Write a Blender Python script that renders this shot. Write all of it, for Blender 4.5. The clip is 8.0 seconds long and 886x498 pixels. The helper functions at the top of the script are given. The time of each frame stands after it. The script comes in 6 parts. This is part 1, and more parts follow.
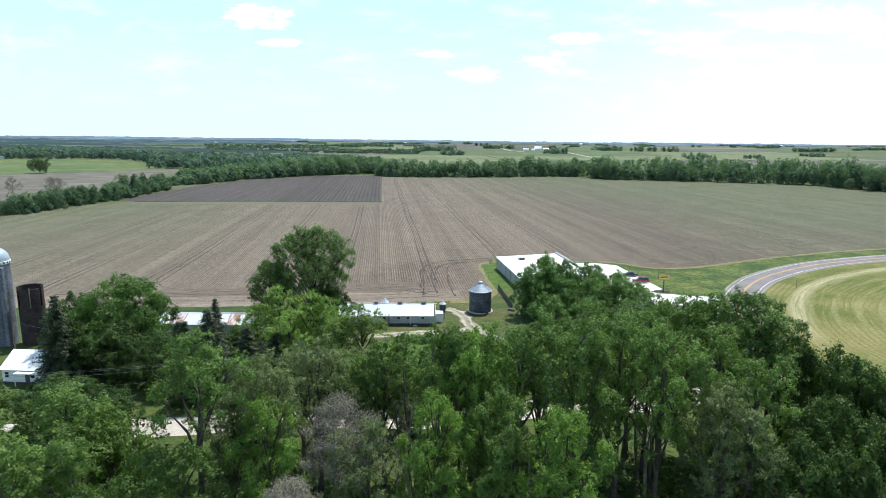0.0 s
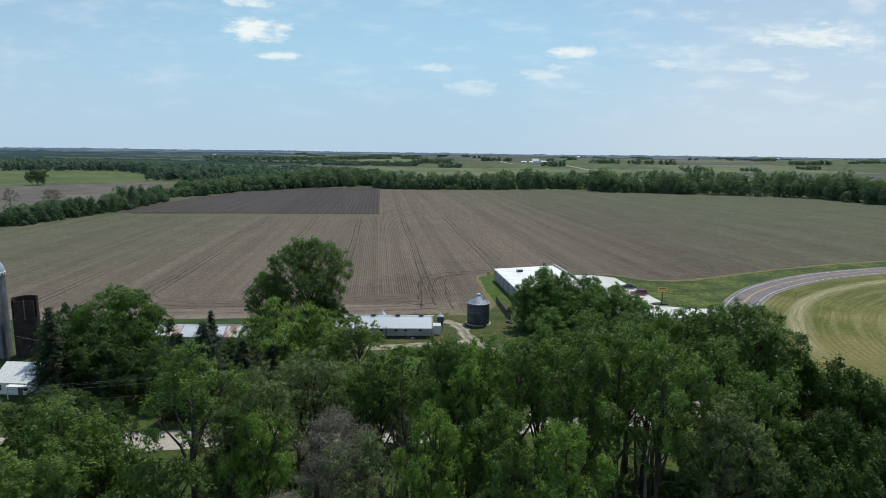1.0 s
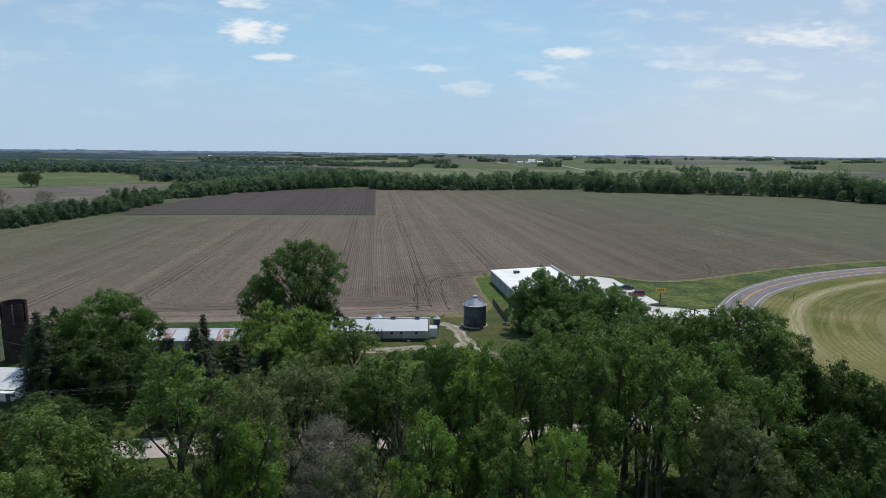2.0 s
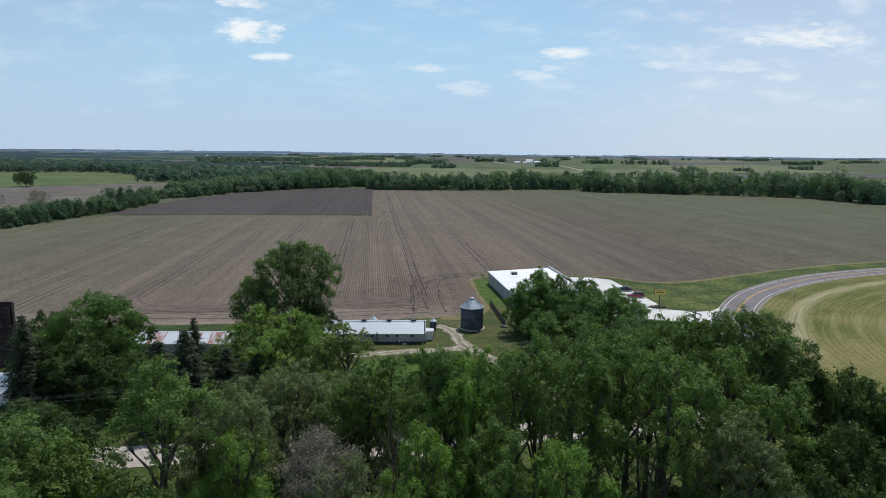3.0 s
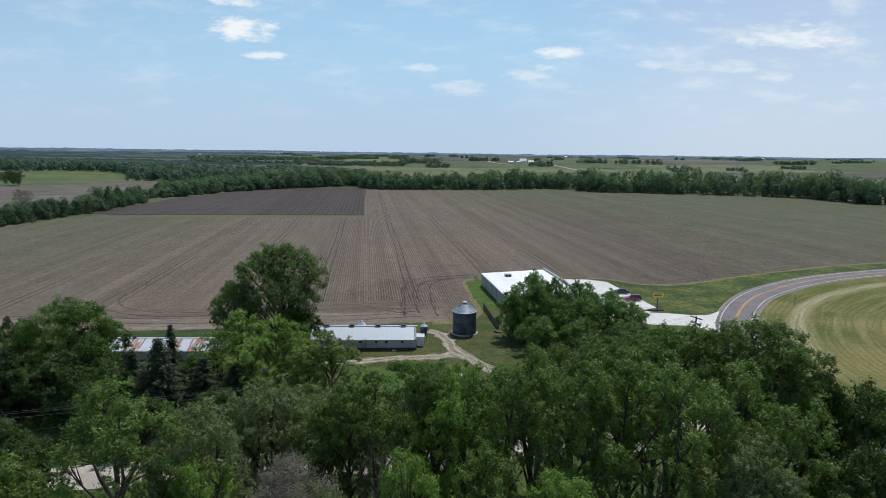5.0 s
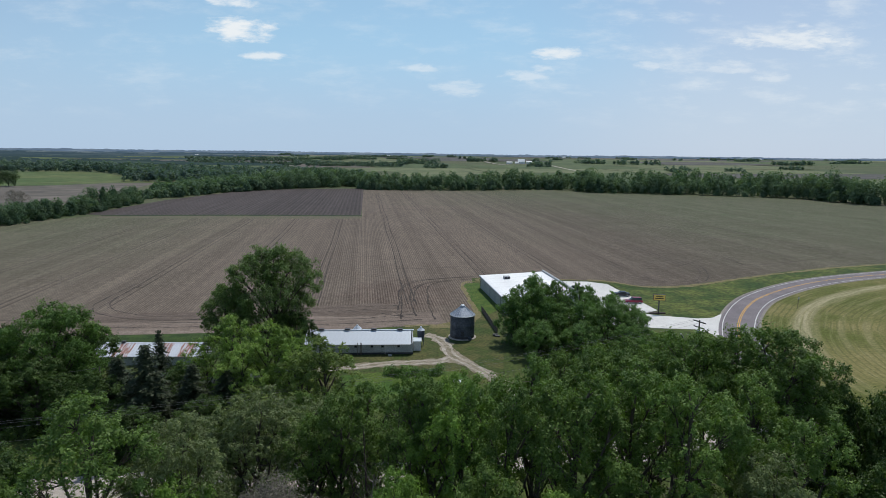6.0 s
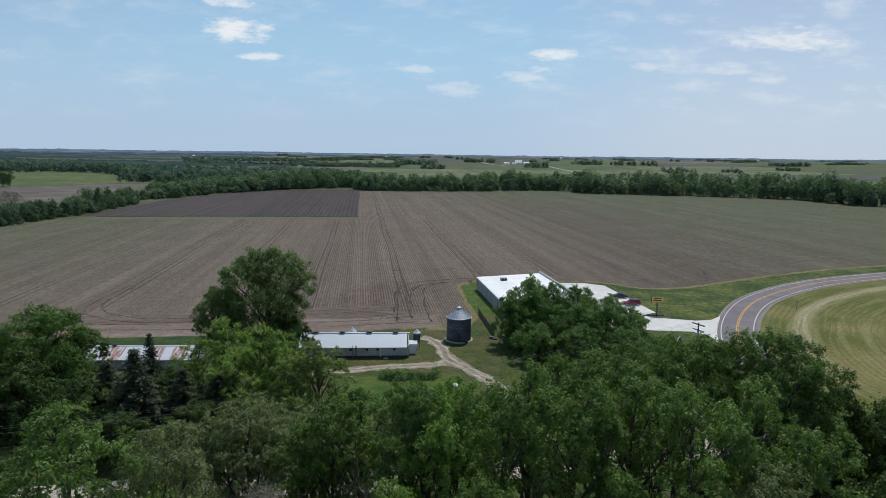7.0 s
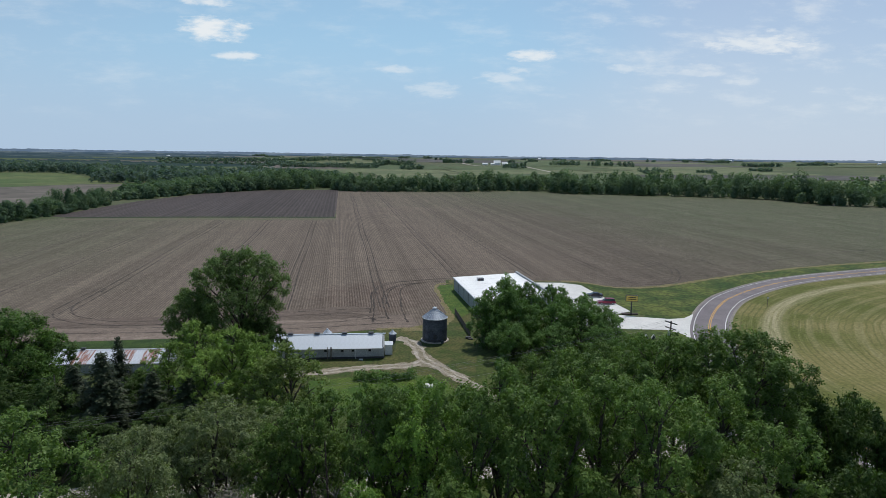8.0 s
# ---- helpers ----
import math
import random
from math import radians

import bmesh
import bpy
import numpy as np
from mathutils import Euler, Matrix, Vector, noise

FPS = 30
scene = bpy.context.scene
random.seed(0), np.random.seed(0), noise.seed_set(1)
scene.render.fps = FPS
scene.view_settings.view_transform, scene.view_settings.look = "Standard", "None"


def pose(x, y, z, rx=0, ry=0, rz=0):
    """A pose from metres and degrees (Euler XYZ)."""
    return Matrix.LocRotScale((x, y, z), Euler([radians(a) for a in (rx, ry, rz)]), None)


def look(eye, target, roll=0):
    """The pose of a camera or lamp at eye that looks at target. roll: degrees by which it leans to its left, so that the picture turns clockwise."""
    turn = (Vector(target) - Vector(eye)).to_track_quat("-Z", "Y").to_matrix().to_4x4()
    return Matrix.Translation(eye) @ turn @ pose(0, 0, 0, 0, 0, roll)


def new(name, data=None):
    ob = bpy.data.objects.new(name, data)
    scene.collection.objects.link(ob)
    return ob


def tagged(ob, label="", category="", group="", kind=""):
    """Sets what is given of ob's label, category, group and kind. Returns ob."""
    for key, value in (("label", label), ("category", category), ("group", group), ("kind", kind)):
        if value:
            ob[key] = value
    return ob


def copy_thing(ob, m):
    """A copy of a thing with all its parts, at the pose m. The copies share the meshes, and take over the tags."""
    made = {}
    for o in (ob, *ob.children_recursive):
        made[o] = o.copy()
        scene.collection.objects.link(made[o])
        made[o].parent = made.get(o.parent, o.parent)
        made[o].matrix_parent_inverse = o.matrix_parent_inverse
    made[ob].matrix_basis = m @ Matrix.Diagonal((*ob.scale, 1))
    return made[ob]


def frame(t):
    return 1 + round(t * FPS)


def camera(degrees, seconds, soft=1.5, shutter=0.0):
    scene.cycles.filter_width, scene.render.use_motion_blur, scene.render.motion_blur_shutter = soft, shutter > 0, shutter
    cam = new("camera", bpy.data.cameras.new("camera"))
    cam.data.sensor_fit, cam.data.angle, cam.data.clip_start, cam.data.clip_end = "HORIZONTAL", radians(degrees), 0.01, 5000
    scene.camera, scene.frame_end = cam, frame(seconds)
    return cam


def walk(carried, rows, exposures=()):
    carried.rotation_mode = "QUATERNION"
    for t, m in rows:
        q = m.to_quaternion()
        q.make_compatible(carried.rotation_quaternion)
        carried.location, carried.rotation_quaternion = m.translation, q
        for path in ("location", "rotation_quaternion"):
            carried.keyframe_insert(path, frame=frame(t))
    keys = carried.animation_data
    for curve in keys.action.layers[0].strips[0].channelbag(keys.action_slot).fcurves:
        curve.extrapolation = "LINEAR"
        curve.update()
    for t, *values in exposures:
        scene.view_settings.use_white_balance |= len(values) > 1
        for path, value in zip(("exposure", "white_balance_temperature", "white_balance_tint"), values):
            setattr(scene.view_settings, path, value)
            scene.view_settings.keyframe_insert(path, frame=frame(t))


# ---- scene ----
from mathutils import geometry

cam = camera(72.4, 8.0, soft=0.65)
PATH = [
    (0, (0.391, 0.417, 42.54), (0.337, 2.385, 42.185), 0.5),
    (0.1, (0.39, 0.43, 42.52), (0.334, 2.40, 42.189), 0.5),
    (0.2, (0.38, 0.45, 42.50), (0.326, 2.424, 42.181), 0.5),
    (0.5, (0.356, 0.528, 42.449), (0.307, 2.502, 42.131), 0.5),
    (1, (0.423, 0.87, 42.381), (0.375, 2.844, 42.066), 0.6),
    (1.5, (0.447, 1.584, 42.344), (0.405, 3.559, 42.031), 0.5),
    (3, (0.659, 4.937, 42.294), (0.631, 6.912, 41.981), 0.5),
    (3.5, (0.799, 6.173, 42.3), (0.776, 8.148, 41.986), 0.5),
    (4, (0.998, 7.462, 42.275), (0.978, 9.437, 41.96), 0.5),
    (4.5, (1.095, 8.795, 42.19), (1.082, 10.77, 41.875), 0.55),
    (6, (1.33, 13.359, 41.991), (1.328, 15.335, 41.678), 0.6),
    (6.5, (1.374, 14.445, 41.971), (1.377, 16.42, 41.66), 0.6),
    (7, (1.562, 14.965, 41.936), (1.569, 16.94, 41.626), 0.65),
    (7.5, (1.904, 15.09, 41.894), (1.914, 17.066, 41.585), 0.6),
    (7.9, (2.20, 15.095, 41.885), (2.218, 17.071, 41.576), 0.6),
    (8, (2.425, 15.099, 41.881), (2.5, 17.074, 41.573), 0.7),
]
# seconds, stops, warmth in kelvin, tint
EXPOSURES = [(t, stops - 0.33, warmth, tint) for t, stops, warmth, tint in (
    (0, 1.02, 6450, 1), (0.1, 0.82, 6550, 1), (0.3, 0.6, 6730, 1), (0.6, 0.33, 6640, 1), (1.0, 0.09, 6530, 3), (1.7, 0.0, 6480, 7),
    (3.0, 0.1, 6480, 8), (4.5, 0.1, 6450, 8), (6.0, 0.0, 6420, 8), (8.0, -0.05, 6420, 8))]
walk(cam, [(t, look(eye, target, roll)) for t, eye, target, roll in PATH], EXPOSURES)

# ---- sky and sun ----
SUN_ELEVATION, SUN_AZIMUTH = 62.0, 22.0  # azimuth: degrees from +y towards +x
world = bpy.data.worlds.new("sky")
scene.world = world
world.use_nodes = True
wt = world.node_tree
wt.nodes.clear()


class Nodes:
    """Short hand for making and joining nodes in one tree."""

    def __init__(self, tree):
        self.tree = tree

    def add(self, kind, **inputs):
        node = self.tree.nodes.new(kind)
        for key, value in inputs.items():
            self.set(node, int(key[1:]) if key[0] == "i" and key[1:].isdigit() else key, value)
        return node

    def set(self, node, key, value):
        if hasattr(value, "bl_idname") and hasattr(value, "outputs"):
            value = value.outputs[0]
        if hasattr(value, "is_output"):
            self.tree.links.new(value, node.inputs[key])
        else:
            node.inputs[key].default_value = value

    def math(self, op, a, b=0.0, c=0.0, clamp=False):
        node = self.add("ShaderNodeMath", i0=a, i1=b, i2=c)
        node.operation, node.use_clamp = op, clamp
        return node

    def mix(self, fac, a, b, blend="MIX"):
        node = self.tree.nodes.new("ShaderNodeMix")
        node.data_type, node.blend_type = "RGBA", blend
        self.set(node, 0, fac)
        self.set(node, 6, a if not isinstance(a, tuple) else (*a[:3], 1))
        self.set(node, 7, b if not isinstance(b, tuple) else (*b[:3], 1))
        return node.outputs[2]

    def ramp(self, value, low, high, a=0.0, b=1.0):
        node = self.add("ShaderNodeMapRange")
        node.interpolation_type = "SMOOTHSTEP"
        for key, v in zip(("Value", "From Min", "From Max", "To Min", "To Max"), (value, low, high, a, b)):
            self.set(node, key, v)
        return node.outputs[0]

    def noise(self, scale, detail=4.0, rough=0.55, vector=None):
        node = self.add("ShaderNodeTexNoise")
        node.inputs["Scale"].default_value = scale
        node.inputs["Detail"].default_value = detail
        node.inputs["Roughness"].default_value = rough
        if vector is not None:
            self.set(node, "Vector", vector)
        return node.outputs["Fac"]


n = Nodes(wt)
sky = n.add("ShaderNodeTexSky")
sky.sky_type, sky.sun_disc = "NISHITA", False
sky.sun_elevation, sky.sun_rotation = radians(SUN_ELEVATION), radians(SUN_AZIMUTH)
sky.altitude, sky.air_density, sky.dust_density, sky.ozone_density = 300, 1.0, 0.25, 2.0
coord = n.add("ShaderNodeTexCoord")
split = n.add("ShaderNodeSeparateXYZ", i0=coord.outputs["Generated"])
depth = n.math("MAXIMUM", split.outputs[1], 0.02)
across = n.math("DIVIDE", split.outputs[0], depth)
above = n.math("DIVIDE", split.outputs[2], depth)
plane = n.add("ShaderNodeCombineXYZ", i0=across, i1=n.math("MULTIPLY", above, 3.2))
wisp = n.noise(9.0, 7.0, 0.62, plane)
curl = n.noise(14.0, 3.0, 0.5, plane)
fine = n.noise(34.0, 5.0, 0.6, plane)
# fair-weather clouds: sideways slope, upward slope, half width, half height, weight
CLOUDS = [(-0.326, 0.190, 0.056, 0.020, 1.0), (-0.287, 0.149, 0.039, 0.008, 0.8), (0.181, 0.159, 0.049, 0.009, 0.85),
          (0.548, 0.185, 0.103, 0.019, 0.8), (0.455, 0.140, 0.045, 0.012, 0.45), (0.133, 0.123, 0.039, 0.010, 0.5),
          (0.020, 0.103, 0.042, 0.014, 0.4), (-0.043, 0.134, 0.030, 0.007, 0.5), (0.329, 0.142, 0.037, 0.009, 0.5),
          (0.523, 0.124, 0.035, 0.008, 0.45), (-0.333, 0.232, 0.039, 0.008, 0.8), (0.155, 0.135, 0.024, 0.006, 0.5)]
cover = 0.0
for cx, cz, w, h, weight in CLOUDS:
    dx = n.math("MULTIPLY_ADD", curl, 1.1, n.math("MULTIPLY_ADD", across, 1 / w, -cx / w - 0.55))
    dz = n.math("MULTIPLY_ADD", wisp, 2.4, n.math("MULTIPLY_ADD", above, 1 / h, -cz / h - 1.2))
    r2 = n.math("ADD", n.math("MULTIPLY", dx, dx), n.math("MULTIPLY", dz, dz))
    body = n.math("ADD", r2, n.math("MULTIPLY_ADD", fine, 3.2, -1.6))
    blob = n.ramp(body, 1.3, -0.2, 0.0, weight)
    cover = n.math("MAXIMUM", cover, blob)
front = n.ramp(split.outputs[1], 0.3, 0.5)
thin = n.math("MULTIPLY", n.math("MULTIPLY", n.ramp(wisp, 0.46, 0.78, 0.0, 0.35), n.ramp(across, 0.0, 0.5, 0.8, 1.7)), n.ramp(above, 0.02, 0.12))
cover = n.math("MULTIPLY", n.math("MAXIMUM", cover, thin), front, clamp=True)
haze = n.math("MULTIPLY", n.ramp(above, 0.0, 0.26, 0.9, 0.55), n.ramp(split.outputs[2], 0.28, 0.75, 1.0, 0.1))
veil = n.mix(n.ramp(across, 0.0, 0.5), (4.15, 5.6, 7.6), (5.25, 6.2, 7.75))
clear = n.math("MULTIPLY", n.math("MULTIPLY", n.ramp(above, 0.04, 0.2), n.ramp(across, 0.5, 0.05)), n.ramp(across, -0.8, -0.25, 0.35, 1.0))
airlight = n.mix(clear, veil, (4.0, 6.4, 8.45))
hazed = n.mix(haze, sky.outputs[0], airlight)
clouded = n.mix(cover, hazed, (8.4, 8.7, 9.0))
back = n.add("ShaderNodeBackground", Color=clouded, Strength=0.125)
n.set(n.add("ShaderNodeOutputWorld"), 0, back)

sun = new("sun", bpy.data.lights.new("sun", "SUN"))
sun.data.energy, sun.data.angle, sun.data.color = 3.9, radians(0.53), (1.0, 0.955, 0.89)
el, az = radians(SUN_ELEVATION), radians(SUN_AZIMUTH)
sun.matrix_basis = look((0, 0, 0), (-math.sin(az) * math.cos(el), -math.cos(az) * math.cos(el), -math.sin(el)))


# ---- materials ----
def material(name, build, rough=0.85, metal=0.0, bump=None, spec=0.3):
    """A Principled material. build(n, place) gives the colour, bump(n, place) a height and its depth in metres."""
    m = bpy.data.materials.new(name)
    m.use_nodes = True
    m.node_tree.nodes.clear()
    n = Nodes(m.node_tree)
    place = n.add("ShaderNodeTexCoord").outputs["Object"]
    colour = build(n, place)
    bsdf = n.add("ShaderNodeBsdfPrincipled")
    n.set(bsdf, "Base Color", (*colour, 1) if isinstance(colour, tuple) else colour)
    n.set(bsdf, "Roughness", rough if not callable(rough) else rough(n, place))
    n.set(bsdf, "Metallic", metal)
    n.set(bsdf, "Specular IOR Level", spec)
    if bump:
        height, size = bump(n, place)
        b = n.add("ShaderNodeBump", Height=height, Distance=size)
        n.set(bsdf, "Normal", b)
    n.set(n.add("ShaderNodeOutputMaterial"), 0, bsdf)
    return m


def mottled(a, b, scale, fine=8.0, amount=0.5):
    """Two colours mixed by a broad noise, with a fine one over it."""
    def build(n, place):
        broad = n.ramp(n.noise(scale, 5, 0.6, place), 0.35, 0.65)
        c = n.mix(broad, a, b)
        f = n.ramp(n.noise(scale * fine, 4, 0.65, place), 0.3, 0.7, 1 - amount * 0.6, 1 + amount * 0.5)
        grey = n.add("ShaderNodeCombineColor", i0=f, i1=f, i2=f)
        return n.mix(1.0, c, grey.outputs[0], "MULTIPLY")
    return build


def leaf_material(name, low, high, through_light, spread=0.24, grain=0.9, sheen=0.13, thin=0.27):
    """Leaves: each leaf, each spray and each tree its own tone, a waxy sheen, light shining through."""
    m = bpy.data.materials.new(name)
    m.use_nodes = True
    m.node_tree.nodes.clear()
    n = Nodes(m.node_tree)
    island = n.add("ShaderNodeNewGeometry").outputs["Random Per Island"]
    each = n.add("ShaderNodeObjectInfo").outputs["Random"]
    place = n.add("ShaderNodeTexCoord").outputs["Object"]
    spray = n.add("ShaderNodeAttribute")
    spray.attribute_name = "tone"
    patch = n.ramp(n.noise(grain, 2, 0.5, place), 0.38, 0.62)
    tone = n.math("MULTIPLY_ADD", patch, 0.22, n.math("MULTIPLY_ADD", each, 0.22, 0.06))
    tone = n.math("MULTIPLY_ADD", island, spread, n.math("MULTIPLY_ADD", spray.outputs["Fac"], 0.55, n.math("ADD", tone, -0.16)), clamp=True)
    colour = n.mix(tone, low, high)
    bsdf = n.add("ShaderNodeBsdfPrincipled", Roughness=0.48)
    n.set(bsdf, "Base Color", colour)
    n.set(bsdf, "Specular IOR Level", sheen)
    glow = n.mix(1.0, colour, through_light, "MULTIPLY")
    lit = n.add("ShaderNodeBsdfTranslucent", Color=glow)
    both = n.add("ShaderNodeMixShader", i0=thin, i1=bsdf, i2=lit)
    n.set(n.add("ShaderNodeOutputMaterial"), 0, both)
    return m


THROUGH = (1.35, 1.6, 0.62)
LEAF = {
    "ash": leaf_material("ash_leaves", (0.038, 0.072, 0.017), (0.187, 0.277, 0.072), THROUGH),
    "young": leaf_material("young_ash_leaves", (0.038, 0.072, 0.017), (0.187, 0.277, 0.072), THROUGH),
    "walnut": leaf_material("walnut_leaves", (0.053, 0.103, 0.020), (0.221, 0.345, 0.071), THROUGH),
    "willow": leaf_material("willow_leaves", (0.068, 0.090, 0.036), (0.222, 0.267, 0.123), THROUGH),
    "maple": leaf_material("maple_leaves", (0.019, 0.040, 0.012), (0.100, 0.158, 0.045), THROUGH),
    "dome": leaf_material("big_maple_leaves", (0.028, 0.064, 0.017), (0.165, 0.279, 0.063), THROUGH),
    "yellow": leaf_material("boxelder_leaves", (0.083, 0.140, 0.033), (0.297, 0.420, 0.100), THROUGH),
    "locust": leaf_material("locust_leaves", (0.087, 0.131, 0.035), (0.202, 0.263, 0.075), THROUGH),
    "cotton": leaf_material("cottonwood_leaves", (0.040, 0.073, 0.023), (0.172, 0.254, 0.081), THROUGH),
    "oak": leaf_material("grove_leaves", (0.036, 0.078, 0.019), (0.176, 0.290, 0.083), THROUGH),
    "high": leaf_material("tall_ash_leaves", (0.036, 0.070, 0.015), (0.172, 0.262, 0.069), THROUGH),
    "top": leaf_material("high_crown_leaves", (0.036, 0.070, 0.015), (0.172, 0.262, 0.069), THROUGH),
    "spruce": leaf_material("spruce_needles", (0.030, 0.047, 0.026), (0.086, 0.108, 0.058), (0.6, 0.6, 0.5)),
    "dead": leaf_material("dry_twigs", (0.135, 0.122, 0.092), (0.290, 0.262, 0.205), (0.3, 0.3, 0.3)),
    # haze over the woods is mixed into these paler, bluer greens
    "far": leaf_material("hazed_woodland_leaves", (0.050, 0.096, 0.062), (0.168, 0.226, 0.138), THROUGH, 0.10, 0.06, 0.02, 0.3),
    "lone": leaf_material("field_tree_leaves", (0.050, 0.090, 0.046), (0.142, 0.190, 0.092), THROUGH),
    # still more haze blue in the leaf colour, for the valley and far hills
    "valley": leaf_material("hazed_valley_leaves", (0.068, 0.112, 0.102), (0.165, 0.212, 0.182), THROUGH, 0.10, 0.03, 0.02, 0.3),
    "scrub": leaf_material("undergrowth_leaves", (0.042, 0.075, 0.019), (0.109, 0.158, 0.039), THROUGH),
}
BARK = material("bark", mottled((0.058, 0.048, 0.037), (0.105, 0.09, 0.072), 1.2), 0.9)
PALE_BARK = material("pale_bark", mottled((0.20, 0.18, 0.155), (0.32, 0.29, 0.25), 1.5), 0.9)
GRASS = material("grass", mottled((0.032, 0.057, 0.010), (0.066, 0.086, 0.018), 0.07, 22.0, 0.7), 0.95)
LAWN = material("mown_lawn", mottled((0.038, 0.064, 0.011), (0.088, 0.087, 0.028), 0.16, 12.0, 0.8), 0.95)
VERGE = material("verge_grass", mottled((0.028, 0.058, 0.008), (0.094, 0.114, 0.023), 0.08, 9.0, 0.9), 0.95)
LUSH = material("lush_grass", mottled((0.038, 0.084, 0.010), (0.076, 0.114, 0.017), 0.2, 12.0, 0.7), 0.95)
RANK = material("rank_grass", mottled((0.018, 0.042, 0.007), (0.043, 0.074, 0.013), 0.25, 12.0, 0.7), 0.95)
# rank grass coloured darker to carry the shadow of the ditch
DITCH_SHADE = material("shaded_ditch_grass", mottled((0.014, 0.028, 0.007), (0.036, 0.052, 0.014), 0.12, 12.0, 0.7), 0.95)
PALE_STRIP = material("thin_strip_grass", mottled((0.105, 0.108, 0.058), (0.125, 0.100, 0.075), 0.12, 12.0, 0.6), 0.95)
STRAW = material("dry_grass", mottled((0.205, 0.165, 0.085), (0.13, 0.122, 0.045), 0.3, 9.0, 0.6), 0.95)
DIRT = material("gravel_track", mottled((0.30, 0.255, 0.20), (0.17, 0.150, 0.095), 0.45, 10.0, 0.8), 0.95)
RUT = material("worn_rut", mottled((0.40, 0.36, 0.31), (0.27, 0.235, 0.185), 0.5, 12.0, 0.7), 0.95)
GRAVEL = material("pale_gravel", mottled((0.46, 0.41, 0.36), (0.36, 0.32, 0.28), 0.3, 20.0, 0.5), 0.95)
ASPHALT = material("asphalt", mottled((0.150, 0.131, 0.140), (0.192, 0.170, 0.178), 0.15, 60.0, 0.5), 0.85)
SHOULDER = material("shoulder_gravel", mottled((0.26, 0.235, 0.205), (0.20, 0.185, 0.16), 0.4, 20.0, 0.5), 0.95)
CONCRETE = material("concrete", mottled((0.56, 0.55, 0.53), (0.64, 0.63, 0.60), 0.12, 30.0, 0.2), 0.8)
WHITE_LINE = material("white_road_paint", mottled((0.66, 0.66, 0.65), (0.52, 0.52, 0.51), 0.6, 10.0, 0.4), 0.7)
YELLOW_LINE = material("yellow_road_paint", mottled((0.70, 0.38, 0.05), (0.58, 0.32, 0.06), 0.6, 10.0, 0.3), 0.7)
TRACK = material("wheel_track_soil", mottled((0.032, 0.025, 0.021), (0.080, 0.064, 0.053), 0.35, 9.0, 0.7), 0.95)

ROW_TURN = radians(7.5)  # the crop rows lean this far to the left of +y


def along_rows(n, place, turn):
    """Distance across the rows."""
    s = n.add("ShaderNodeSeparateXYZ", i0=place)
    return n.math("ADD", n.math("MULTIPLY", s.outputs[0], math.cos(turn)), n.math("MULTIPLY", s.outputs[1], math.sin(turn))), s


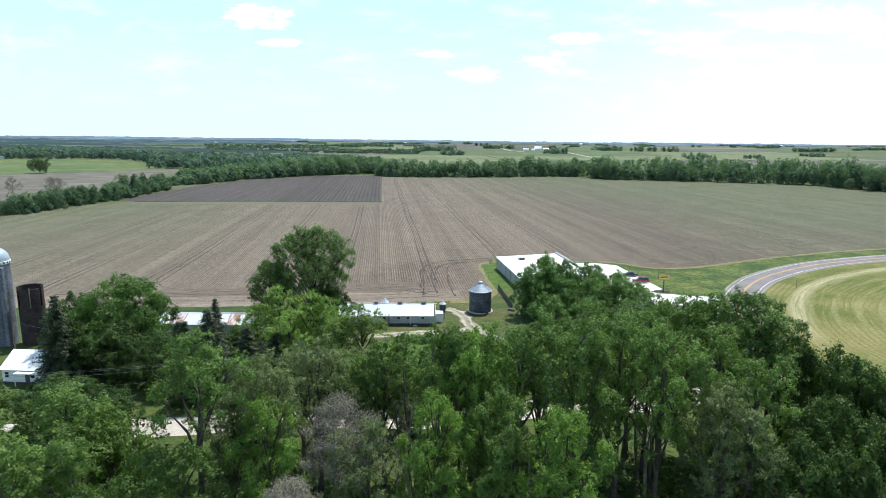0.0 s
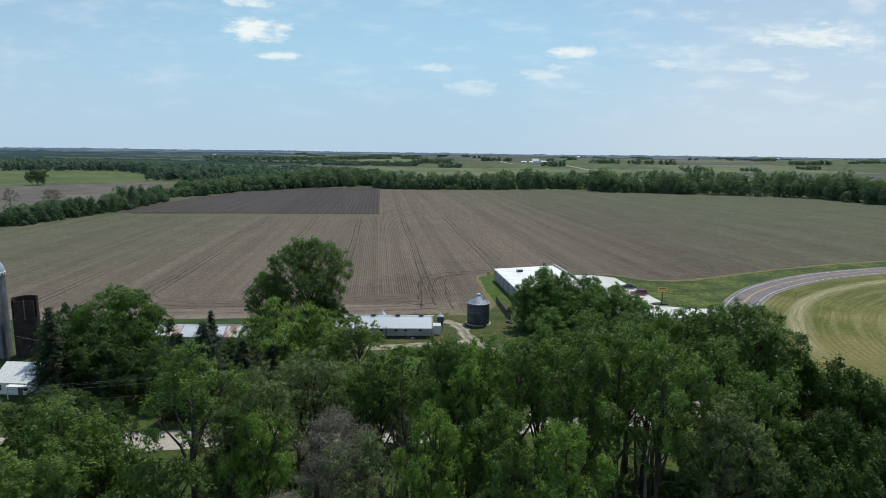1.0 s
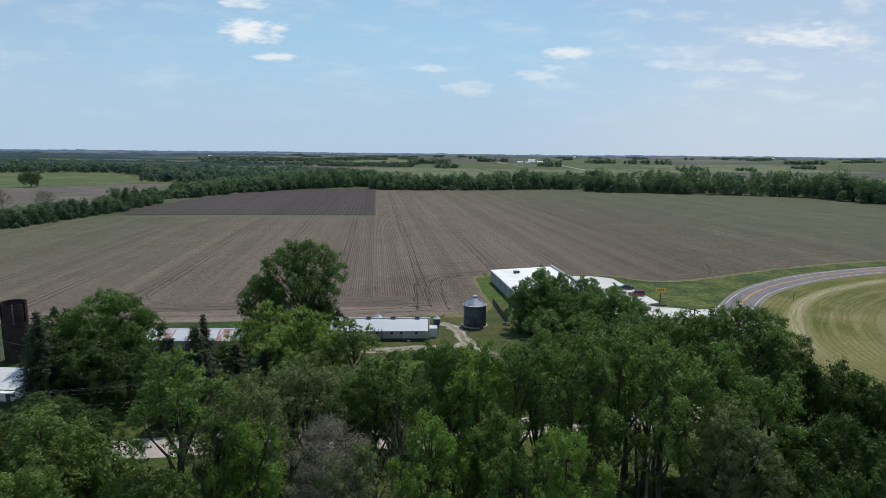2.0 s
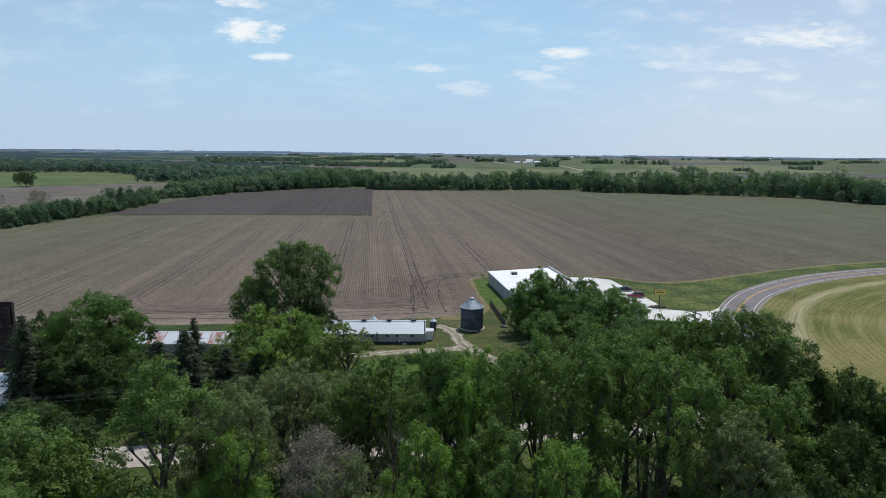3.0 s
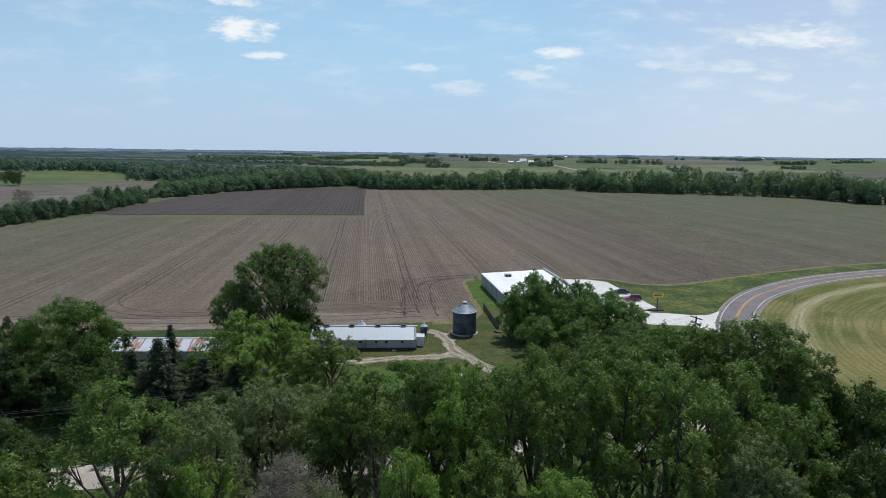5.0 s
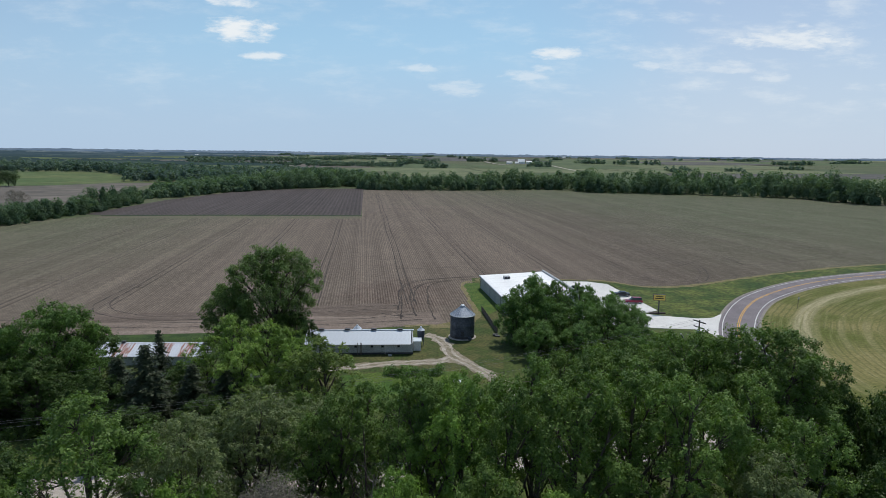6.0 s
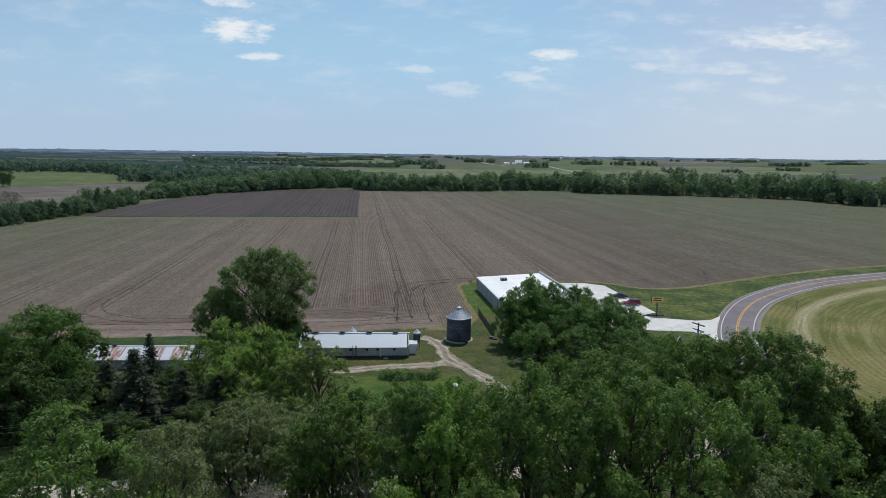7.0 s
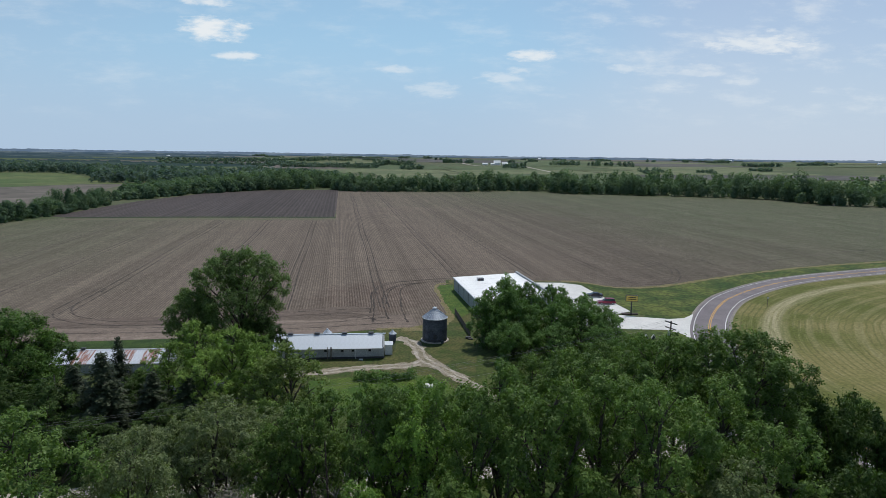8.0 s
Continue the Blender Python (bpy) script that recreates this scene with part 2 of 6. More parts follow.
def tilled(name, soil, pale, green, gap, turn, contrast, sprout):
    """A row crop field: soil with pale residue between rows, sprouting more in some parts than others."""
    def build(n, place):
        u, s = along_rows(n, place, turn)
        wave = n.math("SINE", n.math("MULTIPLY", u, 2 * math.pi / gap))
        turned = n.add("ShaderNodeVectorRotate", Angle=-turn)
        turned.rotation_type = "Z_AXIS"
        n.set(turned, "Vector", place)
        streaks = []
        for across_scale, along_scale in ((0.8, 0.02), (0.16, 0.006)):
            stretch = n.add("ShaderNodeVectorMath", i0=turned, i1=(across_scale, along_scale, 1))
            stretch.operation = "MULTIPLY"
            streaks.append(n.noise(1.0, 5, 0.6, stretch))
        broad = n.noise(0.011, 4, 0.55, place)
        drill = n.add("ShaderNodeVectorMath", i0=turned, i1=(2.6, 0.3, 1))
        drill.operation = "MULTIPLY"
        clods = n.noise(1.0, 4, 0.7, drill)
        patchy = n.noise(0.05, 4, 0.6, place)
        base = n.mix(n.ramp(streaks[0], 0.25, 0.75), soil, pale)
        base = n.mix(n.ramp(broad, 0.38, 0.66, 0.0, 0.18), base, tuple(c * 0.75 for c in soil))
        if sprout:
            heavy = n.math("MULTIPLY_ADD", patchy, 0.5, n.math("MULTIPLY_ADD", s.outputs[0], 1 / 160.0, -0.30))
            base = n.mix(n.ramp(heavy, 0.0, 0.55, 0.0, 0.75), base, tuple(c * 0.55 for c in soil))
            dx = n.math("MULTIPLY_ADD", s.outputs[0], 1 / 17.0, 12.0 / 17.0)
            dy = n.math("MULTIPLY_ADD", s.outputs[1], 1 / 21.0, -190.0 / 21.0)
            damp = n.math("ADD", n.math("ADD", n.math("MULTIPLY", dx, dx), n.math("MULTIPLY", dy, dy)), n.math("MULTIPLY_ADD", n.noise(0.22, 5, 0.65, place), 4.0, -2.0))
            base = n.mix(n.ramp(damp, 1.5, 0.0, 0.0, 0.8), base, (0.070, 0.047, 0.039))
            right = n.math("MULTIPLY_ADD", s.outputs[0], 1 / 350.0, n.math("MULTIPLY_ADD", s.outputs[1], 1 / 900.0, -0.35))
            left = n.math("MULTIPLY_ADD", s.outputs[0], -1 / 260.0, -0.2)
            amount = n.math("MULTIPLY_ADD", n.noise(0.009, 5, 0.62, place), 0.6, n.math("SUBTRACT", n.math("MAXIMUM", right, left), 0.3))
            base = n.mix(n.ramp(amount, 0.0, 0.85, 0.04, sprout), base, green)
        line = n.ramp(n.math("MULTIPLY_ADD", clods, 2.6, n.math("MULTIPLY_ADD", wave, 0.36, n.math("MULTIPLY_ADD", patchy, 0.7, -1.65))), -0.6, 0.8, 0.0, contrast)
        base = n.mix(line, base, tuple(min(1, c * 1.95) for c in pale))
        crumb = n.math("MULTIPLY", n.ramp(n.noise(0.45, 5, 0.75, place), 0.3, 0.7, 0.84, 1.16), n.ramp(n.noise(2.2, 3, 0.7, place), 0.3, 0.7, 0.78, 1.22))
        each = n.add("ShaderNodeTexWhiteNoise")
        each.noise_dimensions = "1D"
        n.set(each, "W", n.math("FLOOR", n.math("DIVIDE", u, gap)))
        f = n.math("MULTIPLY", n.math("MULTIPLY", crumb, n.ramp(streaks[1], 0.3, 0.7, 0.92, 1.08)), n.math("MULTIPLY_ADD", each.outputs[0], 0.18, 0.91))
        drill_pass = n.add("ShaderNodeTexWhiteNoise")
        drill_pass.noise_dimensions = "1D"
        n.set(drill_pass, "W", n.math("FLOOR", n.math("DIVIDE", u, gap * 8)))
        f = n.math("MULTIPLY", f, n.math("MULTIPLY_ADD", drill_pass.outputs[0], 0.14, 0.93))
        return n.mix(1.0, base, n.add("ShaderNodeCombineColor", i0=f, i1=f, i2=f).outputs[0], "MULTIPLY")
    def bump(n, place):
        u, s = along_rows(n, place, turn)
        return n.math("SINE", n.math("MULTIPLY", u, 2 * math.pi / gap)), 0.012
    return material(name, build, 0.95, bump=bump, spec=0.15)


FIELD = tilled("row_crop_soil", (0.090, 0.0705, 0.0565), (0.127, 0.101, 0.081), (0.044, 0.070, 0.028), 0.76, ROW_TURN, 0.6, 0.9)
HEADLAND = tilled("headland_soil", (0.128, 0.099, 0.081), (0.178, 0.142, 0.116), (0.15, 0.16, 0.06), 0.76, ROW_TURN + radians(88), 0.4, 0)
CROSS_ROWS = tilled("cross_row_soil", (0.086, 0.066, 0.053), (0.122, 0.096, 0.078), (0.15, 0.16, 0.06), 0.9, ROW_TURN + radians(86), 0.55, 0)
PLOUGHED = tilled("dark_tilled_soil", (0.046, 0.038, 0.037), (0.070, 0.058, 0.055), (0.1, 0.12, 0.05), 3.0, ROW_TURN, 0.42, 0)


def mown(n, place):
    """Mown meadow: pale windrows that follow the bend of the road."""
    uv = n.add("ShaderNodeUVMap").outputs[0]
    s = n.add("ShaderNodeSeparateXYZ", i0=uv)
    wobble = n.noise(0.09, 3, 0.5, place)
    across_rows = n.math("MULTIPLY_ADD", wobble, 1.3, s.outputs[1])
    wave = n.math("SINE", n.math("MULTIPLY", across_rows, 2 * math.pi / 1.45))
    stretch = n.add("ShaderNodeVectorMath", i0=uv, i1=(0.05, 1.5, 1))
    stretch.operation = "MULTIPLY"
    streak = n.noise(0.9, 5, 0.6, stretch)
    patch = n.ramp(n.noise(0.035, 5, 0.62, place), 0.36, 0.66)
    ring = n.math("SINE", n.math("MULTIPLY", across_rows, 2 * math.pi / 5.4))
    c = n.mix(patch, (0.100, 0.116, 0.026), (0.215, 0.190, 0.075))
    c = n.mix(n.math("MULTIPLY", n.ramp(wave, 0.2, 0.9, 0.0, 0.38), n.ramp(n.noise(0.07, 4, 0.6, place), 0.38, 0.56)), c, (0.058, 0.070, 0.020))
    c = n.mix(n.math("MULTIPLY", n.ramp(ring, 0.2, 1.0, 0.0, 0.4), n.ramp(n.noise(0.03, 4, 0.6, place), 0.4, 0.62)), c, (0.28, 0.25, 0.125))
    c = n.mix(n.ramp(streak, 0.5, 0.75, 0.0, 0.5), c, (0.30, 0.27, 0.135))
    pale = n.math("MULTIPLY", n.math("MULTIPLY", n.ramp(s.outputs[1], 11.0, 13.4), n.ramp(s.outputs[1], 17.4, 14.2)), n.ramp(s.outputs[0], 168.0, 196.0, 0.12, 1.0))
    c = n.mix(n.math("MULTIPLY", pale, n.ramp(streak, 0.28, 0.6, 0.25, 0.9)), c, (0.37, 0.33, 0.20))
    speck = n.ramp(n.noise(1.4, 4, 0.7, place), 0.35, 0.7, 0.73, 1.15)
    return n.mix(1.0, c, n.add("ShaderNodeCombineColor", i0=speck, i1=speck, i2=speck).outputs[0], "MULTIPLY")


MEADOW = material("mown_meadow", mown, 0.95, spec=0.15)
PALETTE = {
    "green": material("far_green_crop", mottled((0.058, 0.088, 0.032), (0.088, 0.115, 0.045), 0.006, 5.0, 0.5), 0.95),
    "pale": material("far_pale_crop", mottled((0.10, 0.125, 0.052), (0.14, 0.155, 0.075), 0.006, 5.0, 0.5), 0.95),
    "tan": material("far_bare_soil", mottled((0.104, 0.090, 0.074), (0.138, 0.118, 0.098), 0.006, 6.0, 0.5), 0.95),
    "brown": material("far_dark_soil", mottled((0.068, 0.064, 0.060), (0.095, 0.088, 0.082), 0.006, 6.0, 0.5), 0.95),
}
HAYFIELD = material("bright_hay_field", mottled((0.060, 0.098, 0.024), (0.105, 0.125, 0.040), 0.01, 5.0, 0.5), 0.95)
GROUND = material("open_country", mottled((0.055, 0.078, 0.028), (0.095, 0.10, 0.048), 0.004, 30.0, 0.5), 0.95)


def seams(across, gap, depth):
    """Height of ribs of sheet metal, a rib every gap metres along one axis."""
    def bump(n, place):
        s = n.add("ShaderNodeSeparateXYZ", i0=place)
        w = n.math("SINE", n.math("MULTIPLY", s.outputs[across], 2 * math.pi / gap))
        return n.ramp(w, 0.7, 1.0), depth
    return bump


ROOF_WHITE = material("white_painted_roof", mottled((0.51, 0.56, 0.62), (0.56, 0.61, 0.66), 0.25, 5.0, 0.12), 0.5)
ROOF_STORE = material("white_membrane_roof", mottled((0.78, 0.78, 0.77), (0.84, 0.84, 0.83), 0.2, 10.0, 0.15), 0.6)
GALV = material("galvanised_steel", mottled((0.40, 0.44, 0.49), (0.52, 0.56, 0.61), 0.7, 6.0, 0.35), 0.55, 0.3)
BIN_ROOF = material("dull_galvanised_roof", mottled((0.24, 0.28, 0.34), (0.35, 0.39, 0.45), 0.7, 6.0, 0.4), 0.5, 0.3)
FADED_GALV = material("faded_galvanised_steel", mottled((0.088, 0.100, 0.128), (0.140, 0.155, 0.188), 0.5, 6.0, 0.5), 0.6, 0.25)
OLD_GALV = material("weathered_galvanised_steel", mottled((0.072, 0.082, 0.108), (0.118, 0.132, 0.165), 0.5, 6.0, 0.5), 0.6, 0.25)
def rust_runs(n, place):
    """Faded sheet with runs of rust down the slope, another pattern on each sheet."""
    chance = n.add("ShaderNodeObjectInfo").outputs["Random"]
    shift = n.add("ShaderNodeCombineXYZ", i0=n.math("MULTIPLY", chance, 50.0), i1=n.math("MULTIPLY", chance, 31.0))
    moved = n.add("ShaderNodeVectorMath", i0=place, i1=shift)
    runs = n.add("ShaderNodeVectorMath", i0=moved, i1=(3.4, 0.32, 1.0))
    runs.operation = "MULTIPLY"
    mask = n.ramp(n.noise(1.0, 4, 0.6, runs), 0.46, 0.54)
    rust = n.mix(n.noise(2.5, 4, 0.6, moved), (0.24, 0.095, 0.070), (0.44, 0.27, 0.23))
    return n.mix(mask, (0.55, 0.56, 0.60), rust)


RUST = material("rusted_roof_sheet", rust_runs, 0.85)
PALE_SHEET = material("faded_roof_sheet", mottled((0.54, 0.58, 0.64), (0.62, 0.65, 0.70), 0.5, 8.0, 0.3), 0.55)
WALL_GREY = material("grey_white_boards", mottled((0.40, 0.41, 0.42), (0.50, 0.51, 0.52), 0.5, 8.0, 0.4), 0.8)
WALL_WHITE = material("white_siding", mottled((0.70, 0.70, 0.69), (0.78, 0.78, 0.77), 0.6, 8.0, 0.2), 0.7)
PANEL = material("grey_steel_panel", mottled((0.30, 0.32, 0.33), (0.36, 0.38, 0.39), 0.3, 10.0, 0.2), 0.55, 0.1, seams(1, 0.3, 0.02))
TRIM = material("dark_trim", mottled((0.05, 0.05, 0.055), (0.08, 0.08, 0.085), 2.0), 0.6)
GLASS = material("dark_window_glass", lambda n, p: (0.02, 0.025, 0.03), 0.08, 0.0, spec=0.5)
WOOD = material("weathered_wood", mottled((0.13, 0.105, 0.085), (0.22, 0.19, 0.16), 1.5, 10.0, 0.5), 0.9)
FENCE_WOOD = material("stained_fence_boards", mottled((0.085, 0.07, 0.062), (0.13, 0.11, 0.095), 1.2, 10.0, 0.4), 0.9)
STAVE = material("dark_brown_silo_tile", mottled((0.030, 0.021, 0.022), (0.056, 0.038, 0.037), 0.5, 6.0, 0.5), 0.75)
SILO_GREY = material("grey_concrete_staves", mottled((0.125, 0.133, 0.155), (0.185, 0.195, 0.22), 0.3, 8.0, 0.4), 0.85)
DOME = material("silver_dome", mottled((0.30, 0.35, 0.42), (0.40, 0.45, 0.52), 0.6, 6.0, 0.25), 0.5, 0.3)
SIGN_YELLOW = material("yellow_sign_face", lambda n, p: (0.62, 0.46, 0.11), 0.5)
SIGN_BLACK = material("black_sign_print", lambda n, p: (0.02, 0.02, 0.02), 0.5)
PAINT_RED = material("maroon_car_paint", lambda n, p: (0.24, 0.014, 0.046), 0.25, 0.2, spec=0.6)
PAINT_BLACK = material("blue_black_car_paint", lambda n, p: (0.018, 0.02, 0.03), 0.25, 0.2, spec=0.6)
TYRE = material("tyre_rubber", lambda n, p: (0.02, 0.02, 0.02), 0.85)
RIM = material("alloy_rim", lambda n, p: (0.45, 0.46, 0.48), 0.35, 0.8)
LAMP_RED = material("tail_lamp", lambda n, p: (0.35, 0.01, 0.01), 0.2)
LAMP_CLEAR = material("head_lamp", lambda n, p: (0.7, 0.7, 0.7), 0.15)
WIRE = material("power_cable", lambda n, p: (0.20, 0.20, 0.20), 0.5, 0.2)
MULCH = material("dark_mulch", mottled((0.035, 0.028, 0.024), (0.07, 0.055, 0.045), 2.0), 0.95)


# ---- building helpers ----
def part(name, bm, mat, parent=None, label="", smooth=False):
    """Links a bmesh as one mesh object, under a thing or a part where one is given."""
    me = bpy.data.meshes.new(name)
    if smooth:
        for f in bm.faces:
            f.smooth = True
    bm.to_mesh(me)
    bm.free()
    me.materials.append(mat)
    ob = new(name, me)
    if parent is not None:
        ob.parent = parent
    return tagged(ob, label)


def thing(name, m, label, category, group="", kind=""):
    ob = new(name)
    ob.matrix_basis = m
    return tagged(ob, label, category, group, kind)


def box(bm, x0, y0, z0, x1, y1, z1, bevel=0.0):
    vs = [bm.verts.new(p) for p in ((x0, y0, z0), (x1, y0, z0), (x1, y1, z0), (x0, y1, z0), (x0, y0, z1), (x1, y0, z1), (x1, y1, z1), (x0, y1, z1))]
    fs = [bm.faces.new([vs[i] for i in f]) for f in ((3, 2, 1, 0), (4, 5, 6, 7), (0, 1, 5, 4), (1, 2, 6, 5), (2, 3, 7, 6), (3, 0, 4, 7))]
    if bevel:
        edges = list({e for f in fs for e in f.edges})
        bmesh.ops.bevel(bm, geom=edges, offset=bevel, segments=1, affect="EDGES")
    return bm


def boxes(*items, bevel=0.0):
    bm = bmesh.new()
    for it in items:
        box(bm, *it, bevel=bevel)
    return bm


def prism(points, z0, z1):
    """An upright prism over a ground outline."""
    bm = bmesh.new()
    low = [bm.verts.new((x, y, z0)) for x, y in points]
    top = [bm.verts.new((x, y, z1)) for x, y in points]
    k = len(points)
    bm.faces.new(top)
    bm.faces.new(low[::-1])
    for i in range(k):
        bm.faces.new((low[i], low[(i + 1) % k], top[(i + 1) % k], top[i]))
    return bm


def sheet_xz(points, y0, y1):
    """A solid whose side outline in x and z runs from y0 to y1."""
    bm = bmesh.new()
    a = [bm.verts.new((x, y0, z)) for x, z in points]
    b = [bm.verts.new((x, y1, z)) for x, z in points]
    k = len(points)
    bm.faces.new(a)
    bm.faces.new(b[::-1])
    for i in range(k):
        bm.faces.new((a[(i + 1) % k], a[i], b[i], b[(i + 1) % k]))
    bmesh.ops.recalc_face_normals(bm, faces=bm.faces)
    return bm


def lathe(profile, k=32, cx=0.0, cy=0.0, arc=(0.0, 1.0)):
    """A surface of revolution; profile in radius and height."""
    bm = bmesh.new()
    closed = arc == (0.0, 1.0)
    steps = k if closed else k + 1
    rings = []
    for r, z in profile:
        ring = []
        for i in range(steps):
            a = 2 * math.pi * (arc[0] + (arc[1] - arc[0]) * i / k)
            ring.append(bm.verts.new((cx + r * math.cos(a), cy + r * math.sin(a), z)))
        rings.append(ring)
    for p, q in zip(rings, rings[1:]):
        for i in range(k):
            j = (i + 1) % steps
            bm.faces.new((p[i], p[j], q[j], q[i]))
    return bm


def tube_into(verts, faces, pts, radii, k=5):
    """A tapered tube along points, into plain lists."""
    start = len(verts)
    for i, (p, r) in enumerate(zip(pts, radii)):
        d = (Vector(pts[min(i + 1, len(pts) - 1)]) - Vector(pts[max(i - 1, 0)])).normalized()
        a = d.orthogonal().normalized()
        b = d.cross(a)
        for j in range(k):
            t = 2 * math.pi * j / k
            verts.append(Vector(p) + (a * math.cos(t) + b * math.sin(t)) * r)
    for i in range(len(pts) - 1):
        for j in range(k):
            q = (j + 1) % k
            faces.append((start + i * k + j, start + i * k + q, start + (i + 1) * k + q, start + (i + 1) * k + j))


def plain_mesh(name, verts, faces, mat, parent=None, label="", smooth=True):
    me = bpy.data.meshes.new(name)
    me.from_pydata([tuple(v) for v in verts], [], faces)
    if smooth:
        me.polygons.foreach_set("use_smooth", [True] * len(me.polygons))
    me.materials.append(mat)
    ob = new(name, me)
    if parent is not None:
        ob.parent = parent
    return tagged(ob, label)


def pipe(name, pts, radii, mat, parent=None, k=6, label=""):
    verts, faces = [], []
    tube_into(verts, faces, pts, radii, k)
    return plain_mesh(name, verts, faces, mat, parent, label)


def spline(points, step=2.0):
    """A smooth line through plan points."""
    pts = [Vector((p[0], p[1], 0)) for p in points]
    pts = [2 * pts[0] - pts[1]] + pts + [2 * pts[-1] - pts[-2]]
    out = []
    for i in range(1, len(pts) - 2):
        a, b, c, d = pts[i - 1:i + 3]
        k = max(1, int((c - b).length / step))
        for j in range(k):
            t = j / k
            out.append(0.5 * ((2 * b) + (c - a) * t + (2 * a - 5 * b + 4 * c - d) * t * t + (3 * b - a - 3 * c + d) * t ** 3))
    out.append(pts[-2])
    return out


def hills(x, y):
    """Height of the land: level by the river, rising to rolling country far off."""
    d = math.hypot(x, y)
    k = min(1.0, max(0.0, (d - 1400.0) / 3050.0))
    vale = min(1.0, max(0.0, (-x / max(d, 1.0) - 0.08) / 0.25))
    rise = 46.0 * k * k * (3 - 2 * k) * (1.0 - 0.05 * max(-1, min(1, x / 3000.0))) * (1.0 - 0.5 * vale)
    rise = 22.0 * (1.0 - math.exp(-rise / 22.0))
    far = min(1.0, max(0.0, (d - 1450.0) / 1500.0))
    roll = noise.noise(Vector((x / 900.0, y / 900.0, 3.7))) * 5.0 + noise.noise(Vector((x / 380.0, y / 380.0, 9.1))) * 1.2
    return rise + roll * far


def ribbon(name, line, left, right, lift, mat, parent=None, label="", draped=False, columns=1, wobble=0.0):
    """A strip along a plan line, from one sideways offset to another (plus is to the right), with its own UV in metres."""
    verts, faces, uv = [], [], []
    run = 0.0
    for i, p in enumerate(line):
        d = (line[min(i + 1, len(line) - 1)] - line[max(i - 1, 0)]).normalized()
        side = Vector((d.y, -d.x, 0))
        if i:
            run += (p - line[i - 1]).length
        for c in range(columns + 1):
            o = left + (right - left) * c / columns
            if wobble and c in (0, columns):
                o += wobble * noise.noise(Vector((run * 0.35, c * 7.0 + left, 0.5))) + wobble * 0.7 * noise.noise(Vector((run * 1.1, c * 3.0, right)))
            q = p + side * o
            verts.append((q.x, q.y, (hills(q.x, q.y) if draped else 0.0) + lift))
            uv.append((run, o))
    w = columns + 1
    for i in range(len(line) - 1):
        for c in range(columns):
            faces.append((i * w + c, i * w + c + 1, (i + 1) * w + c + 1, (i + 1) * w + c))
    ob = plain_mesh(name, verts, faces, mat, parent, label, smooth=False)
    layer = ob.data.uv_layers.new(name="UVMap")
    for loop in ob.data.loops:
        layer.data[loop.index].uv = uv[loop.vertex_index]
    return ob


def flat(name, points, lift, mat, label="", category="", parent=None):
    """A level piece of ground with a given outline."""
    verts = [Vector((x, y, lift)) for x, y in points]
    faces = []
    for a, b, c in geometry.tessellate_polygon([verts]):
        turn = (verts[b] - verts[a]).cross(verts[c] - verts[a]).z
        faces.append((a, b, c) if turn > 0 else (a, c, b))
    ob = plain_mesh(name, verts, faces, mat, parent, smooth=False)
    return tagged(ob, label, category, "", "structure" if parent is None else "")


# ---- ground ----
def axis(*spans):
    out = []
    for a, b, step in spans:
        out += list(np.arange(a, b, step))
    return out + [spans[-1][1]]


gx = axis((-4800, -2400, 120), (-2400, 2400, 60), (2400, 4800, 120))
gy = axis((-1200, 800, 100), (800, 4740, 60))
verts = [(x, y, hills(x, y)) for y in gy for x in gx]
w = len(gx)
faces = [(j * w + i, j * w + i + 1, (j + 1) * w + i + 1, (j + 1) * w + i) for j in range(len(gy) - 1) for i in range(w - 1)]
tagged(plain_mesh("ground", verts, faces, GROUND), "rolling green and tan farm country up to the horizon", "ground", "", "structure")

FARMYARD = [(-260, -60), (120, -60), (75, 100), (64, 150), (56, 174), (57, 211), (11, 217), (11, 172), (3, 159), (-30, 153), (-78, 145), (-260, 136)]
flat("grass_yard", FARMYARD, 0.02, GRASS, "rough green farmyard grass under the trees", "grass")
flat("lawn", [(-32, 118), (12, 116), (16, 150), (36, 172), (33, 205), (12, 214), (11, 176), (4, 159), (-8, 156), (-24, 134)], 0.04, LAWN, "mown green and straw lawn round the grain bin", "lawn")
flat("grass_patch", [(-18, 112), (-2, 110), (9, 111), (8.6, 119), (4.6, 126), (-6, 126.5), (-18, 123)], 0.052, LUSH, "fresh green grass below the hedge", "grass")
flat("rank_grass", [(-130, 139), (-28, 144.5), (-27, 152.5), (-78, 146.5), (-130, 143)], 0.05, RANK, "dark green strip of rank grass behind the sheds", "grass")
flat("dry_grass", [(-2, 155.4), (5, 156), (9.6, 161), (11.2, 172), (9.8, 173), (7, 164), (-2, 157)], 0.05, STRAW, "straw-coloured dry grass at the field corner", "grass")

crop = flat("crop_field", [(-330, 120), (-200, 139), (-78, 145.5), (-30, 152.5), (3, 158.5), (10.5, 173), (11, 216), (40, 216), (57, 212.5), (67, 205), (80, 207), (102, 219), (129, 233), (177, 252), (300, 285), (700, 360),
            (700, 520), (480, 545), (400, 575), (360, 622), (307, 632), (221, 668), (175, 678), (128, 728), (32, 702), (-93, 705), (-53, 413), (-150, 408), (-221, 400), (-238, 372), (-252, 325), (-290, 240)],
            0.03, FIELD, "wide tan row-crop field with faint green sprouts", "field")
flat("dark_field", [(-234, 408), (-222, 403), (-146, 413.5), (-54.5, 419.5), (-93, 725), (-165, 706), (-217, 643), (-236, 527)], 0.05, PLOUGHED, "dark grey-brown tilled field", "field")
